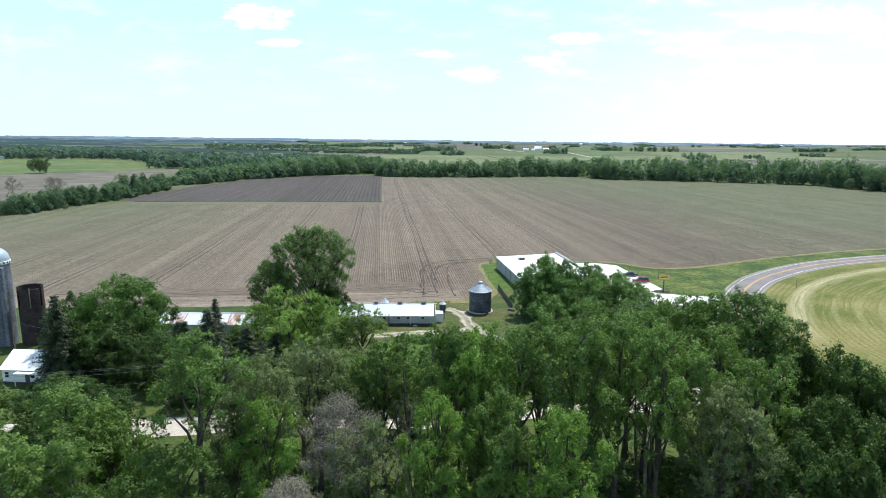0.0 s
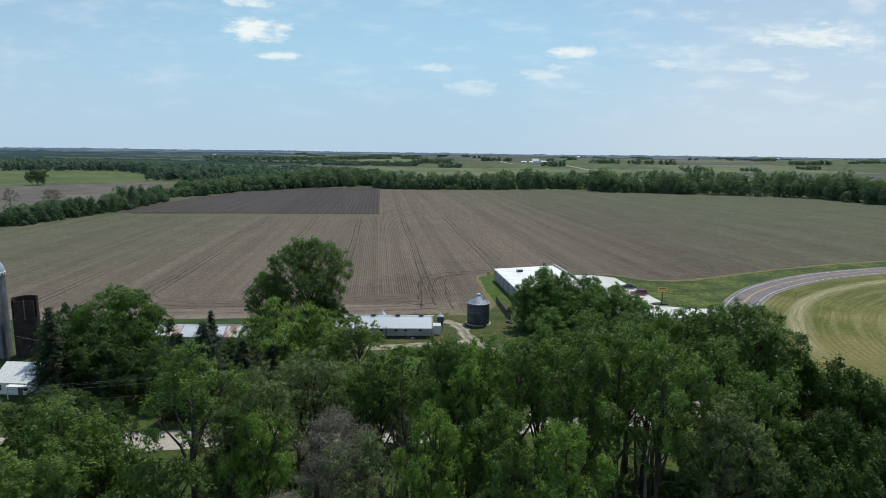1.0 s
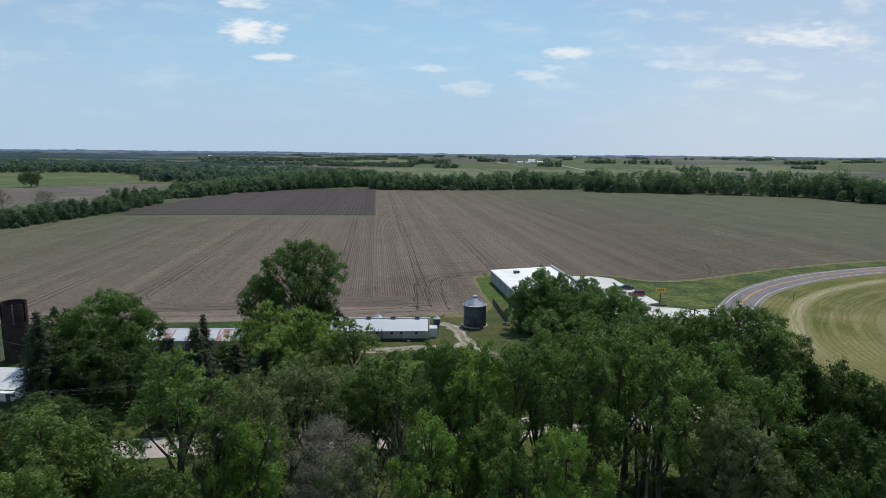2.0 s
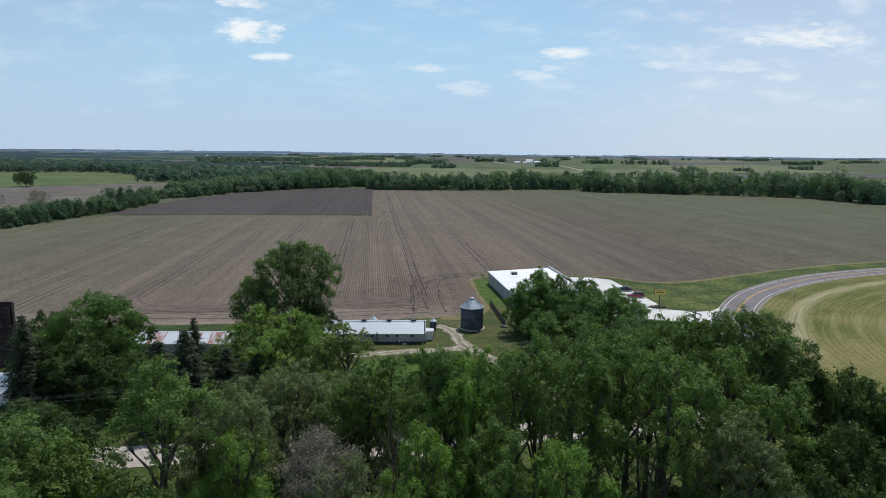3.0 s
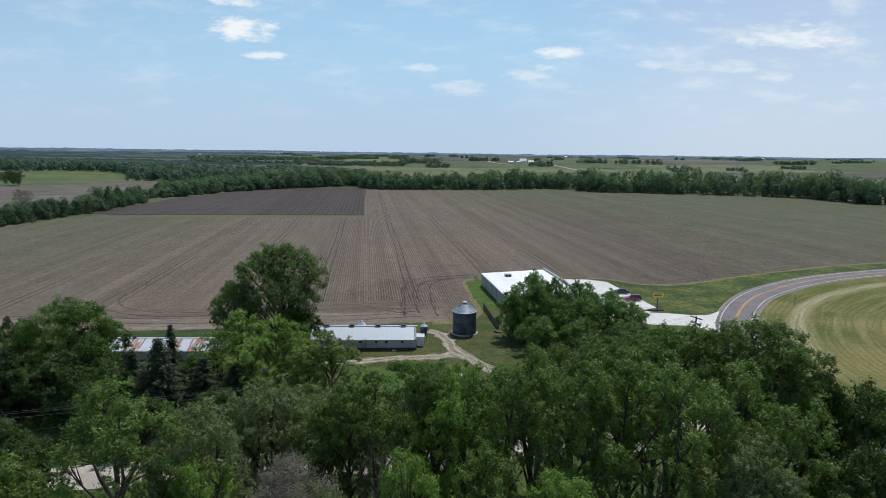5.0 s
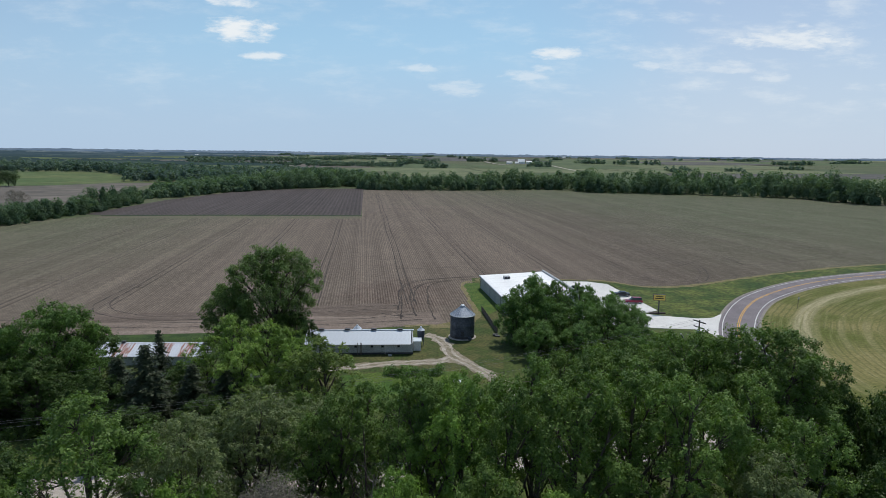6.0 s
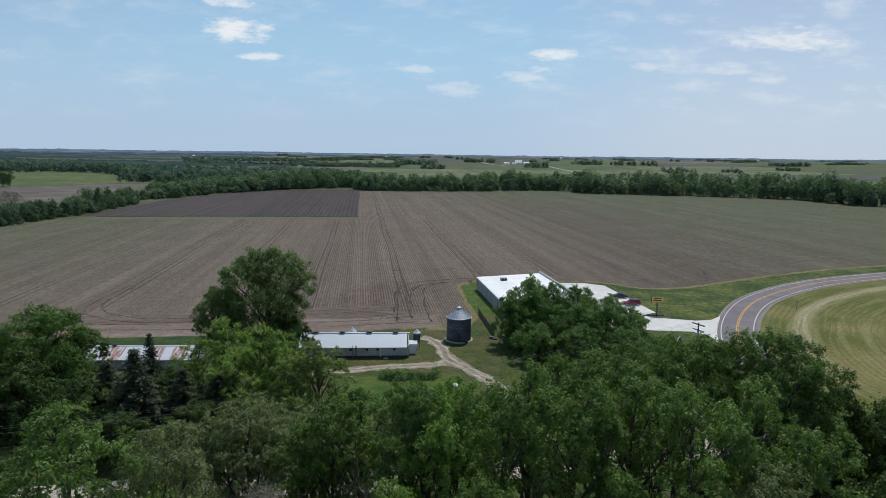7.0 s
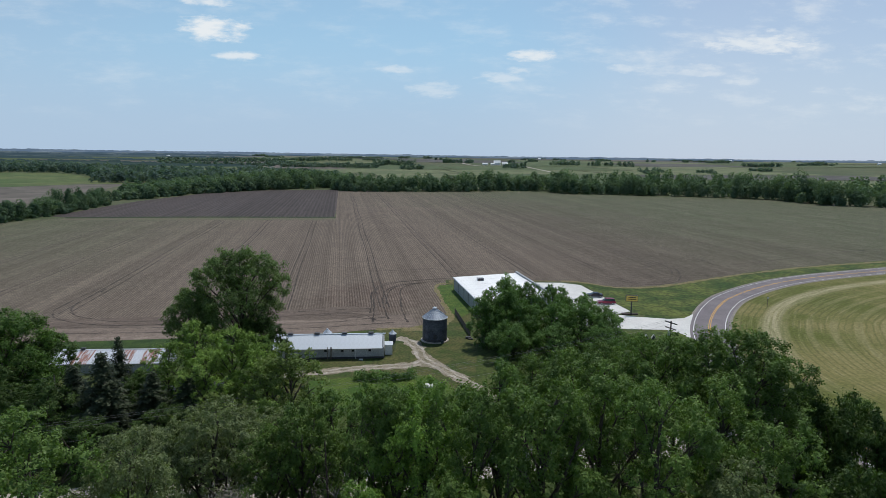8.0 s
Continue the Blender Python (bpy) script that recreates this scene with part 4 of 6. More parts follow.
def broadleaf(kind, seed, h, r):
    """A tree of height h and crown radius r: tapered trunk, limbs to every clump, a crown of leaf sprays."""
    habit = HABIT[kind]
    g = np.random.default_rng(seed)
    tree = thing("tree", Matrix(), *TREE_LABEL[kind])
    base, verts, faces = habit["base"] * h, [], []
    lean = g.normal(size=2) * 0.02 * h
    spine = [(lean[0] * t * t, lean[1] * t * t, h * 0.86 * t) for t in np.linspace(0, 1, 7)]
    tube_into(verts, faces, spine, [max(0.05, 0.019 * h * (1 - 0.85 * t) + (0.008 * h if t == 0 else 0)) for t in np.linspace(0, 1, 7)], 7)
    ats, facings, tones = [], [], []
    lobes, per, wide, low = habit["lobes"], habit["clumps"], habit["top"], habit["low"]
    each = habit["leaves"] / (lobes * per)
    for i in range(lobes):
        t = ((i + 0.5) / lobes) ** 0.85
        angle = i * 2.39996 + g.normal() * 0.35
        big = r * habit["lump"] * g.uniform(0.62, 1.3)
        girth = low + (1 - low) * math.sin(math.pi / 2 * t / wide) if t < wide else max(0.0, math.cos(math.pi / 2 * (t - wide) / (1.02 - wide))) ** 0.48
        out = max(0.0, r * girth - big * 0.8) * (g.uniform(0.85, 1.08) if i % 4 else g.uniform(0.15, 0.55))
        z = base + big * 0.6 + (h - base - big * 1.5) * (t - habit.get("blunt", 0.0) * max(0.0, t - 0.6))
        c = Vector((out * math.cos(angle) + lean[0] * t, out * math.sin(angle) + lean[1] * t, z))
        root = Vector((lean[0] * t * t, lean[1] * t * t, max(0.1 * h, z - out * 0.9 - 0.12 * h)))
        mid = root.lerp(c, 0.5) + Vector((g.normal() * 0.3, g.normal() * 0.3, 0.08 * out))
        tube_into(verts, faces, [root, mid, c], [0.0085 * h, 0.0055 * h, 0.002 * h], 5)
        away = Vector((math.cos(angle), math.sin(angle), 0)) * min(0.5, out / r)
        fresh = g.uniform(0.0, 0.45)
        for j in range(per):
            d = Vector(g.normal(size=3)).normalized() + away + Vector((0, 0, 0.45))
            d.normalize()
            reach = big * (g.uniform(0.78, 1.1) if j % 5 else g.uniform(0.2, 0.7))
            q = c + Vector((d.x * reach, d.y * reach, d.z * reach * 1.05))
            small = habit["tuft"] * g.uniform(0.6, 1.35)
            if j % 3 == 0:
                tube_into(verts, faces, [mid.lerp(c, 0.7), c.lerp(q, 0.8)], [0.003 * h, 0.0008 * h], 3)
            a, f = clump_leaves(g, q, np.array(d), small, max(8, int(each * (small / habit["tuft"]) ** 2)))
            ats.append(a), facings.append(f), tones.append(np.full(len(a), fresh + g.uniform(0.0, 0.55)))
    at, facing = np.concatenate(ats), np.concatenate(facings)
    kz, kr = h / np.percentile(at[:, 2], 99.7), r / np.percentile(np.hypot(at[:, 0], at[:, 1]), 96)
    at = at * np.array([kr, kr, kz])
    kept = np.hypot(at[:, 0], at[:, 1]) < 1.12 * r
    at, facing, tone = at[kept], facing[kept], np.concatenate(tones)[kept]
    verts = [Vector((v.x * kr, v.y * kr, v.z * kz)) if v.z > 0.2 * h else v for v in verts]
    plain_mesh("trunk", verts, faces, habit["bark"], tree, "grey-brown trunk and limbs")
    leaf_mesh("crown", at, facing, habit["size"] * g.uniform(0.6, 1.35, len(at)), LEAF[kind], tree, seed=seed, tone=tone)
    return tree


def dead_tree(seed, h, r):
    g = np.random.default_rng(seed)
    tree = thing("tree", Matrix(), *TREE_LABEL["dead"])
    verts, faces, ats, facings = [], [], [], []
    tube_into(verts, faces, [(0, 0, 0), (0.1, 0, h * 0.3), (0.3, 0.2, h * 0.6), (0.2, 0.3, h * 0.9)], [0.28, 0.2, 0.12, 0.03], 7)
    for i in range(34):
        t, a = (i + 0.5) / 34, i * 2.4
        z = h * (0.6 + 0.37 * t)
        out = r * math.sin(math.pi * min(1, 0.2 + 0.8 * t)) ** 0.7 * g.uniform(0.35, 1.08)
        root = Vector((0.2 * t, 0.2 * t, z - out * 0.8))
        tip = Vector((out * math.cos(a), out * math.sin(a), z))
        mid = root.lerp(tip, 0.5) + Vector(g.normal(size=3)) * 0.3
        tube_into(verts, faces, [root, mid, tip], [0.06, 0.032, 0.008], 5)
        for _ in range(9):
            s = mid.lerp(tip, g.uniform(-0.2, 1.0))
            e = s + Vector(g.normal(size=3)) * 0.8 + Vector((0, 0, 0.5))
            tube_into(verts, faces, [s, e], [0.014, 0.004], 3)
        a1, f1 = blob_leaves(g, tip, r * g.uniform(0.18, 0.36), 420)
        ats.append(a1), facings.append(f1)
    plain_mesh("trunk", verts, faces, PALE_BARK, tree, "bare pale grey branches")
    at = np.concatenate(ats)
    leaf_mesh("twig_crown", at, np.concatenate(facings), g.uniform(0.12, 0.30, len(at)), LEAF["dead"], tree, "grey twigs and dry leaf tufts", slim=0.4, seed=seed)
    return tree


def spruce(seed, h, r):
    g = np.random.default_rng(seed)
    tree = thing("tree", Matrix(), *TREE_LABEL["spruce"])
    verts, faces, ats, facings = [], [], [], []
    tube_into(verts, faces, [(0, 0, 0), (0, 0, h * 0.5), (0, 0, h)], [0.02 * h, 0.011 * h, 0.01], 7)
    tiers = 24
    for i in range(tiers):
        t = (i + 0.5) / tiers
        z, reach = h * (0.04 + 0.94 * t), r * (1 - t ** 1.35) * g.uniform(0.88, 1.08) + 0.12
        for j in range(max(4, int(13 * (1 - t * 0.6)))):
            a = 2 * math.pi * (j + g.uniform(0, 1)) / max(4, int(13 * (1 - t * 0.6)))
            out = reach * g.uniform(0.75, 1.12)
            tip = Vector((out * math.cos(a), out * math.sin(a), z - 0.22 * out))
            tube_into(verts, faces, [(0, 0, z), tip], [0.03, 0.008], 3)
            k = int(30 + 110 * (1 - t))
            s = g.uniform(0.1, 1.05, (k, 1))
            at = np.array([[0, 0, z]]) * (1 - s) + np.array([tuple(tip)]) * s + g.normal(size=(k, 3)) * np.array([0.16, 0.16, 0.10])
            ats.append(at)
            facings.append(np.array([[math.cos(a) * 0.5, math.sin(a) * 0.5, 0.9]]) + g.normal(size=(k, 3)) * 0.4)
    plain_mesh("trunk", verts, faces, BARK, tree, "brown trunk and boughs")
    at = np.concatenate(ats)
    leaf_mesh("crown", at, np.concatenate(facings), g.uniform(0.18, 0.42, len(at)), LEAF["spruce"], tree, slim=0.8, seed=seed)
    return tree


# x, y, height, crown radius, kind
BELT = [(-39.6, 57, 17.4, 5.2, "ash"), (-38.4, 62, 13.6, 4.5, "ash"), (-30.5, 44, 19.1, 4, "ash"), (-35.5, 43, 19.4, 4.5, "ash"), (-24.6, 53.8, 25.0, 5.2, "top"),
        (-22.6, 57, 18.0, 3.8, "willow"), (-19.2, 57.5, 21.4, 4.2, "willow"), (-24.5, 71, 15.4, 4.6, "willow"), (-18.4, 69, 18.3, 4.8, "willow"), (-15.9, 67, 20.0, 4.8, "willow"), (-10.9, 66, 18.0, 4, "high"),
        (-8.2, 66, 19.8, 4.0, "ash"), (-1.0, 65, 22.4, 4.0, "high"), (0.6, 63, 22.6, 4.4, "top"), (3.2, 61, 23.4, 4.6, "walnut"), (6.5, 60, 23.8, 4.5, "top")]
BELT2 = [(10.2, 68, 23.6, 5, "high"), (12.5, 60, 24.6, 5, "ash"), (17.2, 72, 22.8, 5, "ash"), (18.4, 64, 24.0, 5, "high"), (21.5, 60, 24.2, 5, "high"),
         (32.0, 80, 22.4, 5, "high"), (34.4, 73.5, 24.9, 5.6, "high"), (37.8, 73.5, 24.2, 5.4, "top"), (35.6, 80, 22.8, 5.2, "ash"), (28.0, 78, 22.6, 5, "high"), (23.5, 78, 20.6, 4.8, "high"), (42.6, 79, 20.8, 4.6, "high"), (28.9, 64, 22.8, 5, "ash"), (30.8, 59, 21.6, 4.5, "high"),
         (44.2, 76, 18.4, 4.8, "maple"), (46.6, 73, 18.0, 5, "maple"), (48.4, 70, 17.0, 5, "maple"), (51.5, 66, 16.6, 5, "maple"), (39.4, 60, 16.8, 5, "maple")]
BELT3 = [(-10.9, 53.6, 18.8, 4.4, "dead"), (-7.5, 52, 17.1, 4, "willow"), (10.4, 52, 19.0, 4.2, "walnut"), (4.4, 54, 19.4, 3.8, "ash"), (-1.8, 54.5, 19.2, 3.8, "walnut"),
         (26.2, 55, 20.4, 4.5, "willow"), (33.0, 53, 15.2, 4.5, "maple"), (37.6, 52, 14.6, 4.5, "maple"), 
         (-23.6, 48, 16.6, 4, "ash"), (-17.6, 54, 18.4, 3.8, "walnut"), (-29.1, 51, 13.4, 4, "ash"), (-14.0, 47, 14.0, 4.2, "dead")]
BELT4 = [(-47, 66, 14.0, 5.4, "maple"), (-42.4, 68, 12.4, 5, "maple"), (-51, 77, 9.5, 4.6, "maple"), (-58, 82, 8.5, 4.6, "maple"), (-52.5, 63, 14.5, 5.2, "ash"), (-36, 58, 13.6, 4.2, "ash"), (2.2, 71, 20.4, 4.3, "walnut"),
         (-6.0, 71, 19.6, 4.4, "high"), (-50, 57, 17, 5, "ash"), (-45, 48, 17.5, 4.6, "ash"), (57, 72, 15.5, 5, "ash"), (58, 62, 16.5, 5, "ash"), (45, 58, 15.5, 5, "maple"),
         (50, 82, 13, 4.5, "ash"), (12.7, 80, 17.8, 4.6, "high"), (5.5, 74, 18.2, 4.4, "ash")]
BELT5 = [(-1.0, 79, 4.6, 3.4, "ash"), (3.6, 79, 4.8, 3.4, "ash"), (-11.6, 73, 16.6, 4.6, "willow"), (-18, 78, 14.5, 4.6, "willow"), (-27, 76, 13, 4.6, "willow"), (-24, 86, 9, 3.6, "ash"), (-8, 84, 9.5, 3.6, "ash"), (-12, 93, 9.4, 4, "ash"),
         (-5.5, 94, 8.4, 3.8, "ash"), (-18, 92, 9.8, 4, "ash"), (-49.5, 97, 9.6, 5, "maple"),
         (-41.5, 90.5, 7.4, 4.4, "maple"), (2, 92, 8.2, 3.8, "ash"), (24, 72, 19.8, 5, "high"), (60, 88, 11, 4.2, "ash")]
YARD = [(-63.2, 109.5, 16.8, 8.2, "dome"), (-71.2, 108, 13.8, 5.8, "maple"), (-60.7, 101, 10.6, 5.6, "maple"), (-60.0, 114, 12.0, 5.2, "maple"), (-67.3, 102, 10.8, 5, "maple"),
        (-55.3, 99, 9.2, 4.6, "maple"), (-68.6, 98.5, 16.2, 4.4, "spruce"), (-41.8, 97.5, 14.4, 5.4, "spruce"), (-45.7, 110, 12.8, 3.2, "spruce"), (-48.6, 103, 10.0, 4.2, "spruce"), (-51.6, 107, 9.0, 3.6, "spruce"),
        (-36.2, 100, 10.6, 4.6, "spruce"), (-31.5, 101, 9.4, 4.4, "spruce"), (-47.2, 100, 11.4, 4.6, "spruce"), (-39.5, 104, 9.0, 4.2, "maple"), (-33, 96, 7.0, 4.0, "maple"), (-27, 98, 7.6, 4.0, "locust"), (-33.2, 109, 15.4, 5.2, "yellow"), (-26.8, 107, 15.0, 5.0, "yellow"), (-36.4, 106, 12.8, 4.6, "yellow"), (-30.0, 103.5, 12.6, 4.8, "yellow"), (-23.8, 108, 13.8, 4.4, "yellow")]
YARD2 = [(-21.6, 104, 12.6, 3.8, "yellow"), (-15.8, 98, 15.4, 5.0, "locust"), (-19.4, 99, 12.6, 4.2, "locust"), (-30.8, 126, 24.2, 9.0, "cotton"), (-39.4, 124, 17.2, 4.8, "cotton"), (-27.0, 126, 12.0, 4.5, "maple"),
         (21.3, 151, 14.8, 5.4, "oak"), (21.6, 146, 12.6, 5.0, "oak"), (27.4, 151, 12.8, 5.2, "oak"), (33.5, 152, 12.2, 5.2, "oak"), (39.4, 150, 10.6, 4.8, "oak"), (44.6, 148, 8.2, 4.0, "oak"), (17.2, 145, 11.4, 4.8, "oak"), (24.2, 142, 11.4, 5, "oak"),
         (31.0, 142, 11.0, 5, "oak"), (37.4, 141, 10.4, 4.8, "oak"), (42.8, 140, 8.6, 4.4, "oak"), (20.6, 135, 8.4, 4.8, "oak")]
YARD3 = [(39.4, 132, 8.0, 4.4, "oak"), (30.0, 133, 8.2, 4.6, "oak"), (32.0, 110, 12.3, 5.0, "ash"), (38.8, 112, 12.6, 5.0, "ash"), (44.2, 109, 12.7, 5.0, "ash"), (48.6, 111, 11.8, 4.6, "ash"), (26.2, 106, 12.0, 4.8, "ash"),
         (19.1, 101, 12.8, 4.8, "ash"), (51, 106, 9.5, 4.5, "ash"),
         (56, 96, 9.0, 4.2, "ash")]
ALL_TREES = [(x, y, h, r, "young" if kind == "ash" and h < 13.7 else kind) for x, y, h, r, kind in BELT + BELT2 + BELT3 + BELT4 + BELT5 + YARD + YARD2 + YARD3]
NOMINAL = {"ash": (20, 4.8, 5), "young": (10, 4.2, 3), "top": (24, 5, 2), "walnut": (20, 5, 2), "high": (21, 5, 3), "willow": (18, 4.7, 3), "maple": (12, 5.4, 3), "dome": (17, 8.2, 1), "yellow": (15, 5, 2), "locust": (14, 3.8, 1),
           "cotton": (23, 8, 2), "oak": (11, 5, 4), "spruce": (12, 3, 2), "dead": (18, 3.8, 2)}
rng = random.Random(11)
for kind, (h0, r0, variants) in NOMINAL.items():
    places = [t for t in ALL_TREES if t[4] == kind]
    models = [spruce(50 + v, h0, r0) if kind == "spruce" else dead_tree(70 + v, h0, r0) if kind == "dead" else broadleaf(kind, 100 + 17 * v + len(kind), h0, r0) for v in range(min(variants, len(places)))]
    poses = []
    for i, (x, y, h, r, _) in enumerate(places):
        m = pose(x, y, 0, 0, 0, rng.uniform(0, 360)) @ Matrix.Diagonal((r / r0, r / r0 * rng.uniform(0.92, 1.08), h / h0, 1))
        poses.append((i % len(models), m))
    for i, (v, m) in enumerate(poses[len(models):]):
        copy_thing(models[v], m)
    for v, m in poses[:len(models)]:
        models[v].matrix_basis = m


def snag(seed, x, y, h):
    """A standing dead tree: several dark stems with bare forked branches."""
    g = np.random.default_rng(seed)
    tree = thing("tree", pose(x, y, 0), "standing dead tree with bare dark stems", "dead tree")
    for stem in range(3):
        verts, faces = [], []
        a = stem * 2.1 + 0.4
        foot = Vector((0.5 * math.cos(a), 0.5 * math.sin(a), 0))
        top = foot + Vector((1.4 * math.cos(a), 1.4 * math.sin(a), h * (1 - 0.12 * stem)))
        bend = foot.lerp(top, 0.5) + Vector((g.normal() * 0.4, g.normal() * 0.4, 0))
        tube_into(verts, faces, [foot, bend, top], [0.24, 0.16, 0.03], 7)
        for i in range(14):
            t = 0.4 + 0.58 * i / 14
            root = bend.lerp(top, (t - 0.4) / 0.6)
            out = Vector((g.normal(), g.normal(), 1.2)).normalized() * (h * 0.2 * (1.2 - t))
            tip = root + out
            tube_into(verts, faces, [root, root + out * 0.5 + Vector((0, 0, -0.15)), tip], [0.05, 0.03, 0.008], 4)
            for _ in range(4):
                e = root.lerp(tip, 0.6) + Vector((g.normal(), g.normal(), abs(g.normal()) + 0.4)) * 0.7
                tube_into(verts, faces, [root.lerp(tip, 0.5), e], [0.016, 0.005], 3)
        plain_mesh("stem", verts, faces, PALE_BARK if stem == 2 else BARK, tree, "bare forked stem")


snag(301, -4.1, 62.7, 20.0)
snag(302, -4.9, 60.5, 16.5)
snag(303, 7.5, 56.5, 19.0)
snag(304, 22.5, 66.0, 17.5)

# ---- undergrowth, hedges and woods ----
def clumps_of(g, spots, per, size, spread=0.9):
    """Leaves for many simple trees of uneven habit, each a heap of round lobes: spots are x, y, base height, height, radius."""
    ats, facings, sizes, tones = [], [], [], []
    for x, y, z, h, r in spots:
        turn, own, slender = g.uniform(0, 6.28), g.uniform(0.0, 0.95), g.uniform(0.0, 1.0)
        lobes = int(g.integers(5, 10))
        for lobe in range(lobes):
            t = (lobe + 0.5) / lobes
            out = r * (0.66 - 0.42 * t ** 1.6) * spread * g.uniform(0.6, 1.15)
            a = turn + lobe * 2.4 + g.normal() * 0.3
            big = min(r * 0.62, h * 0.3) * g.uniform(0.65, 1.3)
            c = np.array((x + out * math.cos(a), y + out * math.sin(a), z + h * (0.16 + 0.66 * t) - 0.05 * h * slender))
            k = max(4, per // lobes)
            d = g.normal(size=(k, 3))
            d[:, 2] += 0.5
            d /= np.linalg.norm(d, axis=1, keepdims=True)
            ats.append(c + d * big * g.uniform(0.75, 1.1, (k, 1)) * np.array([1, 1, max(1.0, (0.09 + 0.07 * slender) * h / big)]))
            facings.append(d + g.normal(size=(k, 3)) * 0.22 + np.array([0, 0, 0.3]))
            sizes.append(g.uniform(0.6, 1.35, k) * size)
            tones.append(np.full(k, own + g.uniform(0, 0.3)))
    return np.concatenate(ats), np.concatenate(facings), np.concatenate(sizes), np.concatenate(tones)


g = np.random.default_rng(21)
spots = []
for _ in range(760):
    x, y = g.uniform(-62, 62), g.uniform(34, 79)
    spots.append((x, y, -0.3, g.uniform(1.4, 5.2 if y < 64 else 2.8), g.uniform(1.2, 2.6)))
for _ in range(130):
    x, y = g.uniform(18, 60), g.uniform(98, 146)
    if x < 60 - 0.1 * abs(y - 120) and not (44 < x and y > 132):
        spots.append((x, y, -0.3, g.uniform(1.5, 4.0), g.uniform(1.2, 2.2)))
for _ in range(60):
    x, y = g.uniform(-78, -36), g.uniform(94, 116)
    spots.append((x, y, -0.3, g.uniform(1.2, 2.8), g.uniform(1.0, 2.0)))
a, f, s, tone = clumps_of(g, spots, 110, 0.55)
tagged(leaf_mesh("undergrowth", a, f, s, LEAF["scrub"], seed=3, tone=tone), "green undergrowth and saplings below the trees", "undergrowth", "", "stuff")
a, f, s, tone = clumps_of(g, [(x, 124.5 + 0.1 * x + g.normal() * 0.5, -0.2, g.uniform(1.4, 2.4), 1.4) for x in np.arange(-9, 1.5, 0.9)], 220, 0.38)
tagged(leaf_mesh("hedge", a, f, s, LEAF["oak"], seed=5, tone=tone), "low dark green hedge beside the farm track", "hedge")


def wood(name, spots, per, size, label, seed, kind="far", category="wood"):
    a, f, s, tone = clumps_of(np.random.default_rng(seed), spots, per, size)
    return tagged(leaf_mesh(name, a, f, s * 1.18, LEAF[kind], slim=1.5, seed=seed, tone=tone), label, category, "", "stuff")


# hedge of trees on the field's left side
spots = []
HEDGE = spline([(-270, 225), (-246, 310), (-241, 345), (-239, 383), (-236, 420), (-239, 455), (-242, 490), (-248, 508)], 3.0)
for i, p in enumerate(HEDGE):
    tall = noise.noise(Vector((p.y / 22, 4.2, 0.7)))
    lift = np.interp(p.y, [300, 420, 445, 520], [1.0, 1.0, 1.55, 1.55])
    for k in range(2):
        if tall > -0.25 or k == 0:
            spots.append((p.x - abs(g.normal()) * 7, p.y + g.normal() * 4, 0, max(3.5, g.uniform(5, 11) + 11 * tall) * lift, g.uniform(2.2, 5.4)))
    if i % 4 == 0:
        spots.append((p.x + g.uniform(1, 4), p.y + g.normal() * 3, 0, g.uniform(1.8, 4.5), g.uniform(1.5, 3.2)))
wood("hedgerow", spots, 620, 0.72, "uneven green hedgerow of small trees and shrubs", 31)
lone = broadleaf("lone", 909, 18, 12.5)
lone.matrix_basis = pose(-489, 696, 0, 0, 0, 40)
tagged(lone, "single spreading tree standing alone in the green field")
for x, y, h in ((-259, 378, 17.5), (-264, 392, 16), (-264, 351, 19)):
    t = dead_tree(int(h * 7), h, 5.0)
    t.matrix_basis = pose(x, y, 0, 0, 0, h * 20)

# river woods along the far edge of the fields
EDGE = spline([(-254, 536), (-240, 562), (-232, 595), (-214, 640), (-165, 712), (-96, 748), (-78, 696), (32, 706), (128, 735), (175, 684), (221, 674), (318, 646), (362, 622), (376, 575), (384, 548), (430, 528), (560, 495), (760, 450)], 5.0)
front, deep = [], []
for i, p in enumerate(EDGE):
    h = (np.interp(p.x, [-100, 60, 200], [20, 22, 25]) + 6 * noise.noise(Vector((p.x / 60, p.y / 60, 1.3)))) * np.interp(p.x, [-262, -205, -150], [0.62, 0.72, 1.0])
    swell = noise.noise(Vector((p.x / 30, p.y / 30, 8.3))) * 1.25
    if swell > -0.3:
        front.append((p.x + g.normal() * 3, p.y + 2 + abs(g.normal()) * 4, 0, h * g.uniform(0.2, 0.6) * (1 + 0.5 * swell), g.uniform(2.4, 5.4)))
    for back, tall in ((8, 0.8), (16, 0.95)):
        if g.uniform() < 0.62:
            front.append((p.x + g.normal() * 4, p.y + back + abs(g.normal()) * 5, 0, h * tall * g.uniform(0.62, 1.1) * (1 + 0.5 * swell), g.uniform(4.4, 9.6)))
    for _ in range(2):
        deep.append((p.x + g.normal() * 4, p.y + g.uniform(22, 60 if p.x < 280 else 150), 0, h * g.uniform(0.6, 1.2), g.uniform(4.5, 7)))
    if p.x < -90:
        for _ in range(4):
            q = g.uniform(20, 150)
            deep.append((p.x - q * 0.4, p.y + q, 0, h * g.uniform(0.6, 1.1), g.uniform(4.5, 7)))
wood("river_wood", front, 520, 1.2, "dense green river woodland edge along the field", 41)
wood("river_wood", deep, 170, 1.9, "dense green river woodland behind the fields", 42)

